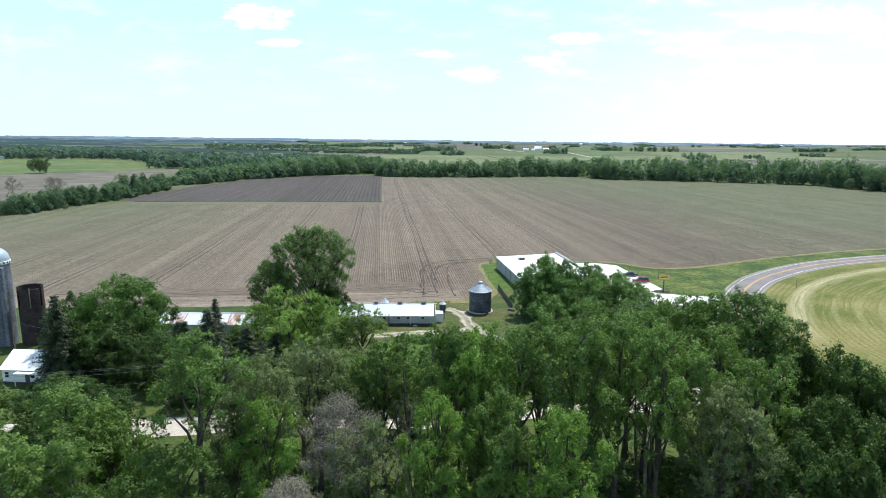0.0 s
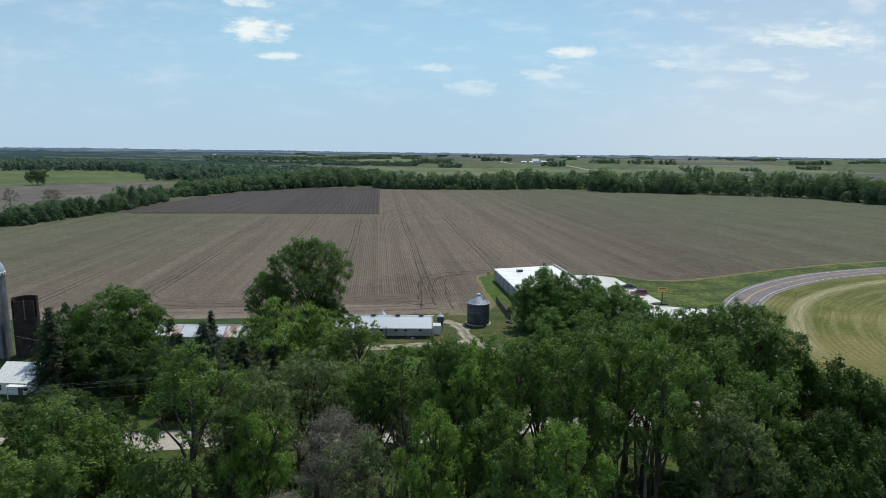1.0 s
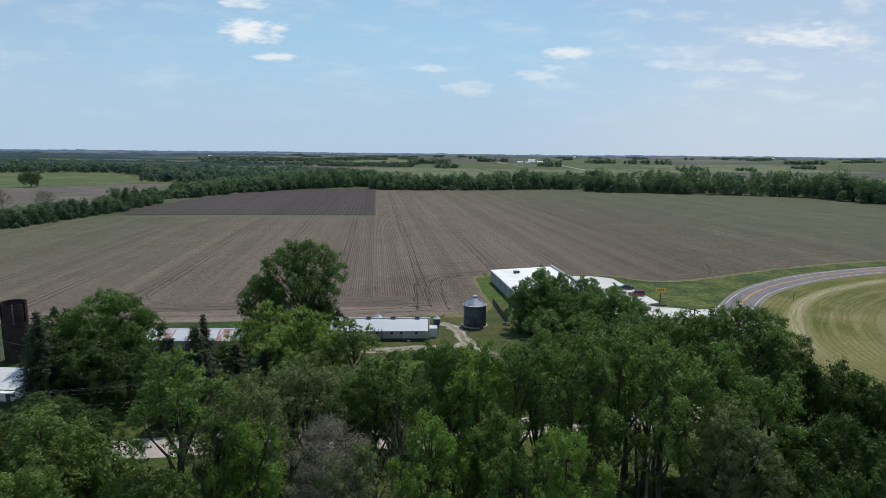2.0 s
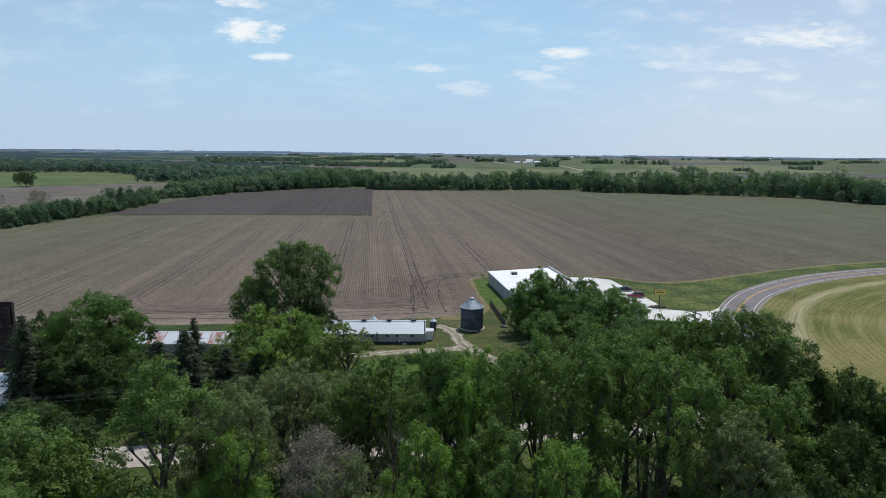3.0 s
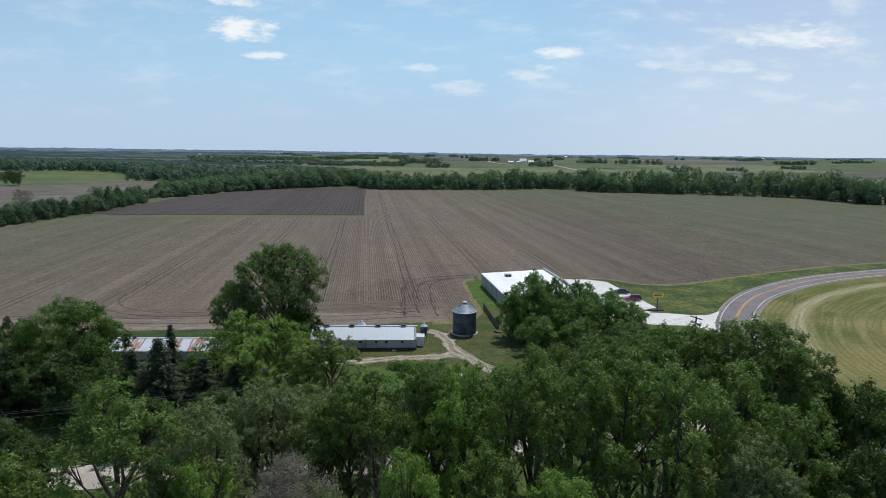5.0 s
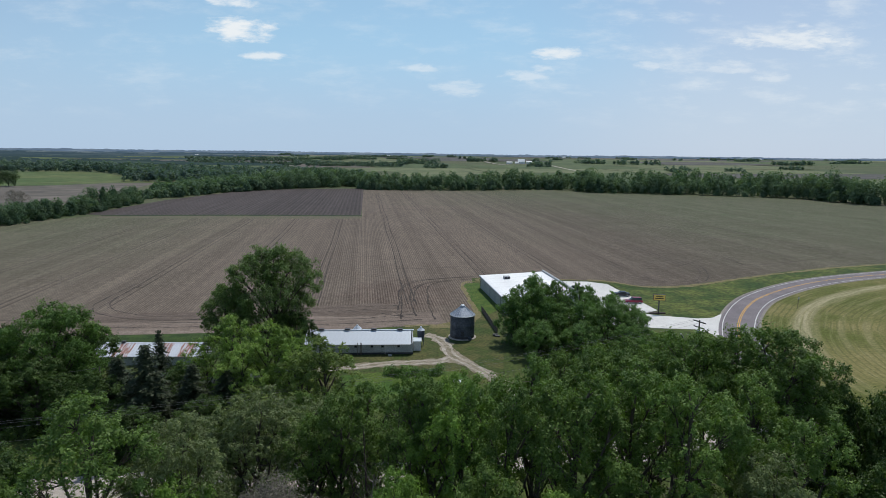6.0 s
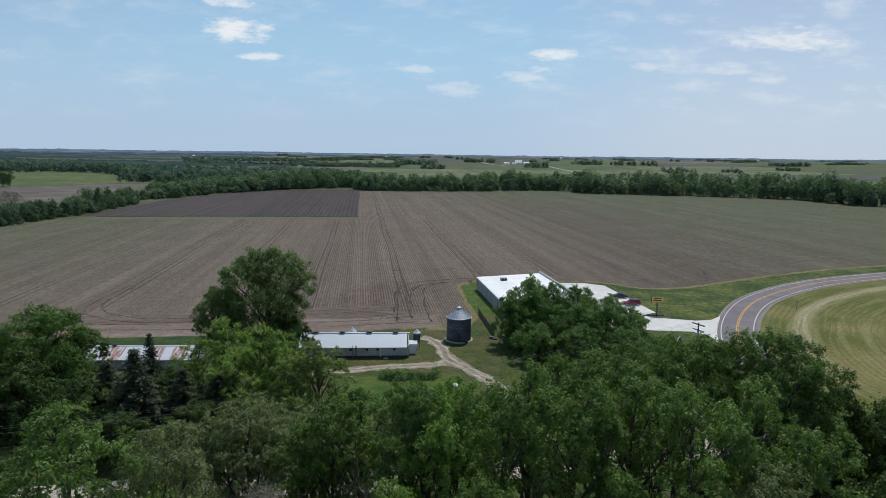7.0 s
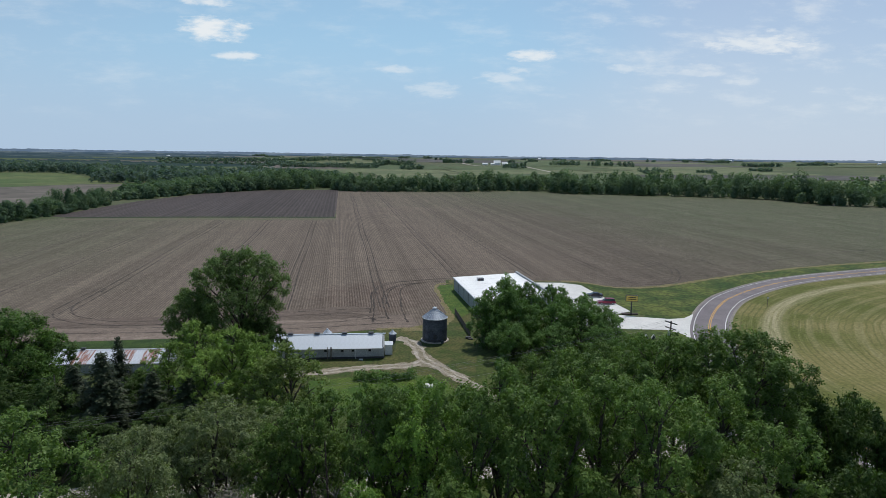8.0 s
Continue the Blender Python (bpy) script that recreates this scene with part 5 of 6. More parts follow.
spots, nearer = [], []
for _ in range(3400):
    y = 780 + 1300 * g.uniform() ** 1.2
    x = -g.uniform(0.10, 0.98) * y - 30
    first = np.interp(x, [-950, -640, -525, -430, -330, -200], [1105, 1150, 1012, 855, 790, 800])
    last = np.interp(-x / y, [0.1, 0.2, 0.45, 0.6, 1.0], [1060, 1180, 1330, 1560, 1660])
    clear = noise.noise(Vector((x / 330, y / 170, 5.0)))
    if first < y < last and clear > (-0.5 if y < 1250 else -0.12):
        (nearer if y < 1350 else spots).append((x, y, hills(x, y), g.uniform(9, 19), g.uniform(5, 8.5)))
for x, y in ((-425, 828), (-418, 836), (-405, 838), (-398, 845), (-388, 860), (-380, 872), (-372, 878)):
    nearer.append((x, y, 0, g.uniform(10, 15), g.uniform(5, 7)))
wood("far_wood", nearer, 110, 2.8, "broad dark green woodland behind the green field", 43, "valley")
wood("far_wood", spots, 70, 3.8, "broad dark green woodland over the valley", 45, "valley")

spots = []
# groves: x, y, half width, height
GROVES = [(652, 2204, 39, 18), (732, 2155, 22, 18), (953, 3206, 24, 12), (578, 1512, 21, 14), (741, 1561, 12, 13), (1217, 2237, 21, 12), (1266, 2238, 19, 12), (1323, 2239, 17, 16), (1004, 1770, 25, 10),
          (1183, 3114, 12, 12), (1382, 3144, 15, 12), (1386, 2900, 19, 11), (1513, 3030, 25, 16), (-87, 2045, 71, 17), (-20, 1666, 31, 12), (290, 1876, 37, 15), (369, 2162, 8, 17)]
GROVES += [(151, 2447, 57, 15), (531, 2252, 52, 17), (-442, 2470, 52, 16), (-1061, 4071, 40, 14), (-346, 3700, 27, 10), (-90, 3442, 32, 12), (44, 3516, 26, 12), (100, 2974, 28, 13), (-427, 1820, 42, 8),
           (-462, 2093, 39, 8), (1743, 2604, 60, 12), (1608, 2520, 23, 8), (-356, 2593, 72, 10), (-444, 2851, 53, 11), (516, 2785, 26, 10), (371, 2497, 12, 12)]
for x, y, half, h in GROVES:
    for _ in range(max(4, int(half / 1.7))):
        px, py = x + g.uniform(-half, half), y + g.normal() * 22
        spots.append((px, py, hills(px, py), h * g.uniform(0.6, 1.4), g.uniform(4, 10)))
for y in (1750, 1950, 2150, 2330, 2650, 3200):
    for px in np.arange(-0.98 * y, -0.06 * y, 7.0):
        thick = noise.noise(Vector((px / 330.0, y / 60.0, 2.5))) + 0.55 * min(1.0, -px / y / 0.6) - 0.2
        if thick > 0 and px > -0.42 * y:
            py = y + g.normal() * 9 + 60 * noise.noise(Vector((px / 500.0, y, 0.3)))
            spots.append((px, py, hills(px, py), g.uniform(6, 13), g.uniform(6, 11)))
for _ in range(16):
    x, y, half = g.uniform(250, 2700), g.uniform(3300, 4100), g.uniform(12, 55)
    for _ in range(int(half / 3)):
        px, py = x + g.uniform(-half, half), y + g.normal() * 12
        spots.append((px, py, hills(px, py), g.uniform(5, 11), g.uniform(5, 10)))
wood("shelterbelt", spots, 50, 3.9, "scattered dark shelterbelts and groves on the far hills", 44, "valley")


# ---- grain bin ----
def grain_bin():
    b = thing("grain_bin", pose(5.85, 148.6, 0), "round dark galvanised grain bin with a ribbed conical roof", "grain bin")
    r, eave = 2.75, 5.5
    part("foundation", lathe([(3.2, -0.1), (3.2, 0.2), (3.12, 0.26), (2.6, 0.26)], 40), GRAVEL, b, "pale concrete ring")
    profile, rings = [(r, 0.26)], 30
    for i in range(rings * 2 + 1):
        profile.append((r + (0.035 if i % 2 else 0.0), 0.3 + (eave - 0.3) * i / (rings * 2)))
    part("wall", lathe(profile, 48), OLD_GALV, b, "dark corrugated steel wall", smooth=True)
    part("wall_ring", lathe([(r + 0.03, 2.95), (r + 0.045, 2.97), (r + 0.045, 3.5), (r + 0.03, 3.52)], 48), FADED_GALV, b, "slightly faded wall ring", smooth=True)
    part("floor_band", lathe([(r + 0.05, 0.26), (r + 0.05, 0.75), (r + 0.02, 0.76)], 48), TRIM, b, "dark bottom ring of the wall")
    part("roof_deck", lathe([(r + 0.14, eave - 0.05), (0.42, eave + 1.85)], 48), BIN_ROOF, b, "blue-grey galvanised roof")
    part("eave_flashing", lathe([(r + 0.16, eave - 0.14), (r + 0.18, eave - 0.02), (r + 0.08, eave + 0.02)], 48), GALV, b)
    seam = None
    for i in range(26):
        a = 2 * math.pi * i / 26
        if seam is None:
            verts, faces = [], []
            tube_into(verts, faces, [(r + 0.14, 0, eave - 0.02), (0.42, 0, eave + 1.88)], [0.05, 0.035], 4)
            seam = plain_mesh("roof_rib", verts, faces, GALV, b)
        else:
            o = new("roof_rib", seam.data)
            o.parent = b
            o.rotation_euler = (0, 0, a)
    part("roof_cap", lathe([(0.5, eave + 1.78), (0.5, eave + 2.05), (0.56, eave + 2.07), (0.3, eave + 2.25), (0.0, eave + 2.3)], 24), GALV, b, "small round filler cap")
    part("door", boxes((-0.35, -r - 0.09, 1.0, 0.35, -r + 0.02, 2.1), bevel=0.03), TRIM, b, "dark access door")
    ladder = part("ladder", boxes((-1.45, -r + 0.28, 0.4, -1.40, -r + 0.33, 5.45), (-1.05, -r + 0.08, 0.4, -1.0, -r + 0.13, 5.45)), OLD_GALV, b)
    part("unload_box", boxes((1.3, -r - 0.35, 0.1, 1.9, -r + 0.5, 0.75), bevel=0.04), OLD_GALV, b, "unloading auger box")
    return b


grain_bin()


# ---- sheds ----
def long_shed():
    """Long white livestock shed: x from -27 to -4.6, wall towards -y."""
    s = thing("livestock_shed", pose(-4.9, 136.0, 0, 0, 0, 3.0), "long low white shed with a ribbed white metal roof", "shed")
    L, D, eave, ridge = 22.4, 8.0, 2.45, 4.15
    part("wall", boxes((-L, 0, 0.45, 0, 0.2, eave)), WALL_GREY, s, "dull white board wall")
    # the dark footing colour stands for the shade at the bottom of the wall
    part("plinth", boxes((-L, -0.05, -0.1, 0.05, 0.25, 0.45)), TRIM, s, "footing coloured dark for the shade along the wall's foot")
    part("wall", boxes((-L, D - 0.2, -0.1, 0, D, eave)), WALL_GREY, s)
    for x0 in (-L, -0.2):
        bm = bmesh.new()
        pts = [(0.2, -0.1), (D - 0.2, -0.1), (D - 0.2, eave), (D / 2, ridge - 0.08), (0.2, eave)]
        lo = [bm.verts.new((x0, y, z)) for y, z in pts]
        hi = [bm.verts.new((x0 + 0.2, y, z)) for y, z in pts]
        bm.faces.new(lo[::-1]), bm.faces.new(hi)
        for i in range(5):
            bm.faces.new((lo[i], lo[(i + 1) % 5], hi[(i + 1) % 5], hi[i]))
        part("gable_wall", bm, WALL_GREY, s)
    # roof sheets, lapped side by side
    wide, slope = 0.93, math.hypot(D / 2 + 0.4, ridge - eave + 0.17)
    pitch = math.atan2(ridge - eave + 0.17, D / 2 + 0.4)
    bm = boxes((0, 0, 0, wide, slope, 0.02))
    for k in range(2):
        box(bm, 0.02 + k * 0.465, 0, 0.02, 0.05 + k * 0.465, slope, 0.04)
    first = part("roof_sheet", bm, ROOF_WHITE, s)
    count = int((L + 0.6) / wide)
    for i in range(count):
        for back in (0, 1):
            o = first if i == 0 and not back else new("roof_sheet", first.data)
            o.parent = s
            x = -L - 0.3 + i * wide
            lift = 0.004 * (i % 2)
            if back:
                o.matrix_basis = pose(x + wide, D + 0.4, eave - 0.17 + lift, 0, 0, 180) @ pose(0, 0, 0, math.degrees(pitch))
            else:
                o.matrix_basis = pose(x, -0.4, eave - 0.17 + lift, math.degrees(pitch))
    part("ridge_cap", boxes((-L - 0.35, D / 2 - 0.25, ridge - 0.02, 0.25, D / 2 + 0.25, ridge + 0.06)), ROOF_WHITE, s)
    for x in (-19.6, -14.1, -8.4, -2.8):
        part("ridge_vent", boxes((x - 0.55, D / 2 - 0.4, ridge + 0.05, x + 0.55, D / 2 + 0.4, ridge + 0.36), bevel=0.05), TRIM, s, "dark ridge ventilator")
    part("cupola", lathe([(0.85, ridge - 1.6), (0.85, ridge - 0.1), (0.95, ridge - 0.12), (0.2, ridge + 0.62), (0.2, ridge + 0.75), (0.0, ridge + 0.8)], 16, -12.1, D / 2 + 1.6), GALV, s, "round roof ventilator with a cone cap")
    for x in (-18.5, -8.6, -6.4, -3.0, -12.0):
        wdw = part("window", boxes((x - 0.28, -0.05, 1.55, x + 0.28, 0.02, 2.0)), TRIM, s, "small dark window")
        part("pane", boxes((x - 0.22, -0.06, 1.6, x + 0.22, -0.05, 1.95)), GLASS, wdw)
    for x in (-11.6, -11.0, -10.8):
        part("leaning_post", boxes((x, -0.35, 0, x + 0.1, -0.25, 2.7)), WOOD, s)
    part("downpipe", boxes((-5.9, -0.12, 0.1, -5.8, -0.02, 2.4)), WALL_WHITE, s)
    part("annex", boxes((0.1, 2.2, -0.1, 1.7, 4.6, 2.1), bevel=0.04), WALL_WHITE, s, "small white lean-to at the gable end")
    part("annex_roof", boxes((0.05, 2.0, 2.1, 1.85, 4.8, 2.2)), ROOF_WHITE, s)


long_shed()
feed = thing("feed_bin", pose(-3.45, 142.0, 0), "small grey feed hopper bin with a cone roof", "feed bin")
part("hopper", lathe([(0.22, 0.9), (0.78, 2.1), (0.8, 3.5)], 20), OLD_GALV, feed, smooth=False)
part("cone_roof", lathe([(0.74, 3.48), (0.86, 3.5), (0.86, 3.54), (0.2, 4.12), (0.18, 4.3), (0.0, 4.32)], 20), GALV, feed, "pale galvanised cone roof")
for a in range(4):
    x, y = 0.75 * math.cos(a * 1.571 + 0.78), 0.75 * math.sin(a * 1.571 + 0.78)
    pipe("leg", [(x, y, 0), (x, y, 2.2)], [0.05, 0.05], OLD_GALV, feed, 5)


def rusty_shed():
    s = thing("machine_shed", pose(-47.0, 128.0, 0, 0, 0, 2.0), "long low shed with a rust-streaked metal roof", "shed")
    L, D, eave, ridge = 23.5, 8.0, 2.0, 3.35
    part("wall", boxes((-L, 0, -0.1, 0, 0.2, eave)), WALL_GREY, s, "grey-green weathered wall")
    part("wall", boxes((-L, D - 0.2, -0.1, 0, D, eave)), WALL_GREY, s)
    part("gable_wall", boxes((-0.2, 0.2, -0.1, 0, D - 0.2, eave)), WALL_GREY, s)
    part("gable_wall", boxes((-L, 0.2, -0.1, -L + 0.2, D - 0.2, eave)), WALL_GREY, s)
    part("attic", sheet_xz([(0.0, eave), (1.0, eave), (0.5, eave + 0.1)], -0.1, 0.0), WALL_GREY, s)
    half = D / 2 + 0.35
    pitch, slope, wide = math.atan2(ridge - eave + 0.12, half), math.hypot(half, ridge - eave + 0.12), 0.78
    bm = boxes((0, 0, 0, wide, slope, 0.02))
    for k in range(3):
        box(bm, 0.05 + k * 0.26, 0, 0.02, 0.11 + k * 0.26, slope, 0.05)
    pale = part("roof_sheet", bm, PALE_SHEET, s)
    rust_mesh = pale.data.copy()
    rust_mesh.materials.clear()
    rust_mesh.materials.append(RUST)
    rusty = {9, 10, 11, 12, 20, 21, 22, 25, 26, 27, 28}
    for i in range(int((L + 0.5) / wide)):
        for back in (0, 1):
            o = pale if i == 0 and not back else new("roof_sheet", rust_mesh if i in rusty else pale.data)
            o.parent = s
            x, lift = -L - 0.25 + i * wide, 0.012 * (i % 2)
            if back:
                o.matrix_basis = pose(x + wide, D + 0.35, eave - 0.12 + lift, 0, 0, 180) @ pose(0, 0, 0, math.degrees(pitch))
            else:
                o.matrix_basis = pose(x, -0.35, eave - 0.12 + lift, math.degrees(pitch))
    part("ridge_cap", boxes((-L - 0.3, D / 2 - 0.2, ridge, 0.3, D / 2 + 0.2, ridge + 0.06)), PALE_SHEET, s)
    part("ridge_vent", boxes((-16.5, D / 2 - 0.3, ridge + 0.06, -15.7, D / 2 + 0.3, ridge + 0.4)), TRIM, s, "dark ridge ventilator")


rusty_shed()


def farm_cottage():
    s = thing("farm_outbuilding", pose(-79.2, 98.4, 0, 0, 0, -2.0), "small white farm building with a bright white metal roof", "outbuilding")
    W, D, eave, ridge = 7.6, 7.0, 2.7, 4.9
    part("wall", boxes((0, 0, 0.25, W, 0.2, eave)), WALL_WHITE, s, "white lap-sided wall")
    part("plinth", boxes((-0.03, -0.03, -0.1, W + 0.03, 0.22, 0.25)), TRIM, s)
    part("wall", boxes((0, D - 0.2, -0.1, W, D, eave)), WALL_WHITE, s)
    for x0 in (0.0, W - 0.2):
        bm = bmesh.new()
        pts = [(0.2, -0.1), (D - 0.2, -0.1), (D - 0.2, eave), (D / 2, ridge - 0.1), (0.2, eave)]
        lo = [bm.verts.new((x0, y, z)) for y, z in pts]
        hi = [bm.verts.new((x0 + 0.2, y, z)) for y, z in pts]
        bm.faces.new(lo[::-1]), bm.faces.new(hi)
        for i in range(5):
            bm.faces.new((lo[i], lo[(i + 1) % 5], hi[(i + 1) % 5], hi[i]))
        part("gable_wall", bm, WALL_WHITE, s)
    half = D / 2 + 0.4
    pitch, slope = math.atan2(ridge - eave + 0.2, half), math.hypot(half, ridge - eave + 0.2)
    for back in (0, 1):
        bm = boxes((-0.3, 0, 0, W + 0.3, slope, 0.05))
        o = part("roof", bm, ROOF_STORE, s, "bright white ribbed metal roof")
        for k in range(20):
            rib = part("rib", boxes((0, 0, 0.05, 0.04, slope, 0.08)), ROOF_STORE, o)
            rib.location = (-0.28 + k * 0.42, 0, 0)
        o.matrix_basis = pose(W, D + 0.4, eave - 0.2, 0, 0, 180) @ pose(0, 0, 0, math.degrees(pitch)) if back else pose(0, -0.4, eave - 0.2, math.degrees(pitch))
    for x in (0.9, 5.6):
        wdw = part("window", boxes((x - 0.42, -0.06, 1.0, x + 0.42, 0.0, 2.1)), WALL_WHITE, s)
        part("pane", boxes((x - 0.34, -0.075, 1.08, x + 0.34, -0.062, 1.52)), GLASS, wdw)
        part("pane", boxes((x - 0.34, -0.075, 1.58, x + 0.34, -0.062, 2.02)), GLASS, wdw)
    porch = part("porch_roof", boxes((3.2, -1.5, 2.25, 7.4, -0.35, 2.35)), ROOF_STORE, s, "white porch roof")
    for x in (3.3, 7.2):
        part("porch_post", boxes((x, -1.45, 0, x + 0.12, -1.33, 2.25)), WALL_WHITE, porch)
    door = part("door", boxes((4.2, -0.07, 0.2, 5.0, 0.0, 2.15)), TRIM, s, "dark entrance door")


farm_cottage()
# made-up white box, standing in for the white end of the long shed
trailer = thing("white_trailer", pose(-29.6, 130.6, 0, 0, 0, 8), "white box on wheels in place of the shed's white end", "trailer")
part("body", boxes((-2.2, -1.2, 0.9, 2.2, 1.2, 3.2), bevel=0.08), WALL_WHITE, trailer)
for x in (-0.6, 0.6):
    for y in (-1.1, 0.9):
        o = part("wheel", lathe([(0.0, 0.0), (0.38, 0.0), (0.4, 0.05), (0.4, 0.2), (0.0, 0.2)], 16), TYRE, trailer)
        o.matrix_basis = pose(x, y + 0.2, 0.4, 90)

# ---- silos ----
grey = thing("tower_silo", pose(-94.7, 118.5, 0), "tall grey concrete stave silo with a silver dome", "silo")
part("shaft", lathe([(3.05, -0.1), (3.05, 17.2)], 40), SILO_GREY, grey, smooth=True)
for i in range(34):
    o = part("hoop", lathe([(3.05, 0.0), (3.07, 0.02), (3.05, 0.04)], 32), SILO_GREY, grey) if i == 0 else new("hoop", bpy.data.objects["hoop"].data)
    o.parent = grey
    o.location = (0, 0, 0.4 + i * 0.5)
part("rim", lathe([(3.1, 16.9), (3.2, 17.0), (3.2, 17.5), (3.05, 17.6)], 40), WALL_WHITE, grey, "pale checkered rim")
for i in range(24):
    a = 2 * math.pi * i / 24
    o = part("rim_block", boxes((3.19, -0.18, 17.05, 3.225, 0.18, 17.45)), TRIM, grey) if i == 0 else new("rim_block", bpy.data.objects["rim_block"].data)
    o.parent, o.rotation_euler = grey, (0, 0, a)
part("dome", lathe([(3.1 * math.cos(t), 17.55 + 2.9 * math.sin(t)) for t in np.linspace(0, 1.5707, 10)], 40), DOME, grey, "silver metal dome", smooth=True)
part("chute", boxes((2.6, -2.2, 0.0, 3.5, -1.3, 16.5), bevel=0.1), SILO_GREY, grey)

brown = thing("open_silo", pose(-87.9, 119.2, 0), "roofless dark brown tile silo with a broken open top", "silo")
part("shaft", lathe([(2.3, -0.1), (2.3, 7.9), (2.42, 7.92), (2.42, 8.08), (2.12, 8.08), (2.12, -0.1)], 36), STAVE, brown)
part("upper_wall", lathe([(2.3, 8.08), (2.3, 12.1), (2.12, 12.1), (2.12, 8.08)], 30, arc=(0.0, 0.66)), STAVE, brown, "broken upper wall")
part("upper_wall", lathe([(2.28, 8.08), (2.28, 11.9), (2.1, 11.9), (2.1, 8.08)], 10, arc=(0.70, 0.97)), STAVE, brown, "broken upper wall")
part("ladder_chute", boxes((-2.65, -0.4, 0, -2.2, 0.3, 11.2)), STAVE, brown)
part("pole_brace", boxes((1.2, -2.2, 8.1, 1.35, -2.05, 12.2)), WOOD, brown)
tops = None
for i in range(22):
    a0 = 2 * math.pi * (i / 22 * 0.64 + 0.01)
    o = part("coping_tile", boxes((2.1, -0.26, 12.1, 2.34, 0.26, 12.22)), STAVE, brown) if tops is None else new("coping_tile", tops.data)
    tops = tops or o
    o.parent, o.rotation_euler, o.location = brown, (0, 0, a0), (0, 0, 0.05 * math.sin(i * 2.3))


# ---- store ----
def store():
    ang = math.degrees(math.atan2(0.152, 0.988))
    s = thing("store_building", pose(13.1, 200.9, 0, 0, 0, ang), "large flat-roofed store with grey steel walls and a white roof", "store")
    W, L, lo, hi = 20.3, 33.0, 3.95, 4.75
    bm = bmesh.new()
    part("side_wall", boxes((0, -L, -0.1, 0.25, 0, lo)), PANEL, s, "grey ribbed steel wall")
    part("wall", sheet_xz([(0.25, -0.1), (W - 0.25, -0.1), (W - 0.25, hi), (0.25, lo)], -0.25, 0.0), PANEL, s)
    part("wall", sheet_xz([(0.25, -0.1), (W - 0.25, -0.1), (W - 0.25, hi), (0.25, lo)], -L, -L + 0.25), PANEL, s)
    part("side_wall", boxes((W - 0.25, -L, -0.1, W, 0, hi)), PANEL, s)
    for k in range(6):
        y = -L + 0.1 + (L - 0.3) * k / 5
        part("wall_seam", boxes((-0.04, y, -0.05, 0.0, y + 0.14, lo - 0.05)), TRIM, s)
    k, step = 11, L / 11
    first = None
    for i in range(k):
        if first is None:
            bm = bmesh.new()
            pts = [(-0.25, lo), (W - 0.3, hi + 0.0), (W - 0.3, hi + 0.08), (-0.25, lo + 0.08)]
            a = [bm.verts.new((x, 0.03, z)) for x, z in pts]
            b = [bm.verts.new((x, step - 0.03, z)) for x, z in pts]
            bm.faces.new(a), bm.faces.new(b[::-1])
            for j in range(4):
                bm.faces.new((a[(j + 1) % 4], a[j], b[j], b[(j + 1) % 4]))
            bmesh.ops.recalc_face_normals(bm, faces=bm.faces)
            first = o = part("roof_panel", bm, ROOF_STORE, s)
        else:
            o = new("roof_panel", first.data)
            o.parent = s
        o.location = (0, -L + i * step, 0.012 * (i % 2))
    part("parapet", boxes((W - 0.3, -L - 0.1, hi - 0.8, W + 0.25, 0.15, hi + 0.65), bevel=0.04), PANEL, s, "grey parapet above the shop front")
    part("eave_gutter", boxes((-0.42, -L - 0.1, lo - 0.15, -0.25, 0.1, lo + 0.05)), ROOF_WHITE, s)
    unit = part("roof_unit", boxes((5.6, -8.0, lo + 0.2, 7.5, -6.5, lo + 1.2), bevel=0.06), WALL_GREY, s, "grey rooftop air unit")
    part("grille", boxes((5.7, -8.04, lo + 0.32, 6.5, -8.0, lo + 1.12), (6.6, -8.04, lo + 0.32, 7.4, -8.0, lo + 1.12)), TRIM, unit)
    unit = part("roof_unit", boxes((15.5, -24.5, hi - 0.2, 17.4, -22.8, hi + 0.9), bevel=0.06), WALL_WHITE, s, "white rooftop air unit")
    part("grille", lathe([(0.55, 0.0), (0.55, 0.08), (0.0, 0.08)], 16, 16.45, -23.6), TRIM, unit).location = (0, 0, hi + 0.9)


store()
fence = thing("board_fence", pose(11.7, 172.0, 0, 0, 0, math.degrees(math.atan2(-21.0, 2.4))), "dark board fence at the edge of the lawn", "fence")
o0 = p0 = None
for i in range(70):
    o = part("board", boxes((0, 0, 0.08, 0.27, 0.03, 1.5)), FENCE_WOOD, fence) if o0 is None else new("board", o0.data)
    o0 = o0 or o
    o.parent, o.location = fence, (i * 0.3, 0, 0.02 * math.sin(i * 1.7))
for i in range(9):
    o = part("post", boxes((0, 0.05, -0.1, 0.12, 0.17, 1.6)), WOOD, fence) if p0 is None else new("post", p0.data)
    p0 = p0 or o
    o.parent, o.location = fence, (i * 2.6, 0, 0)
part("rail", boxes((0, 0.03, 0.4, 21.0, 0.06, 0.52)), WOOD, fence)
part("rail", boxes((0, 0.03, 1.15, 21.0, 0.06, 1.27)), WOOD, fence)


# ---- sign ----
sign = thing("pylon_sign", pose(59.1, 171.2, 0, 0, 0, -6), "yellow and black store sign on a dark post", "sign")
part("post", boxes((-0.14, -0.14, -0.1, 0.14, 0.14, 3.7), bevel=0.02), TRIM, sign)
cabinet = part("cabinet", boxes((-1.6, -0.2, 3.65, 1.6, 0.2, 5.35), bevel=0.04), TRIM, sign, "black sign cabinet")
part("face", boxes((-1.5, -0.215, 3.75, 1.5, -0.202, 5.25)), SIGN_YELLOW, cabinet, "yellow sign face")
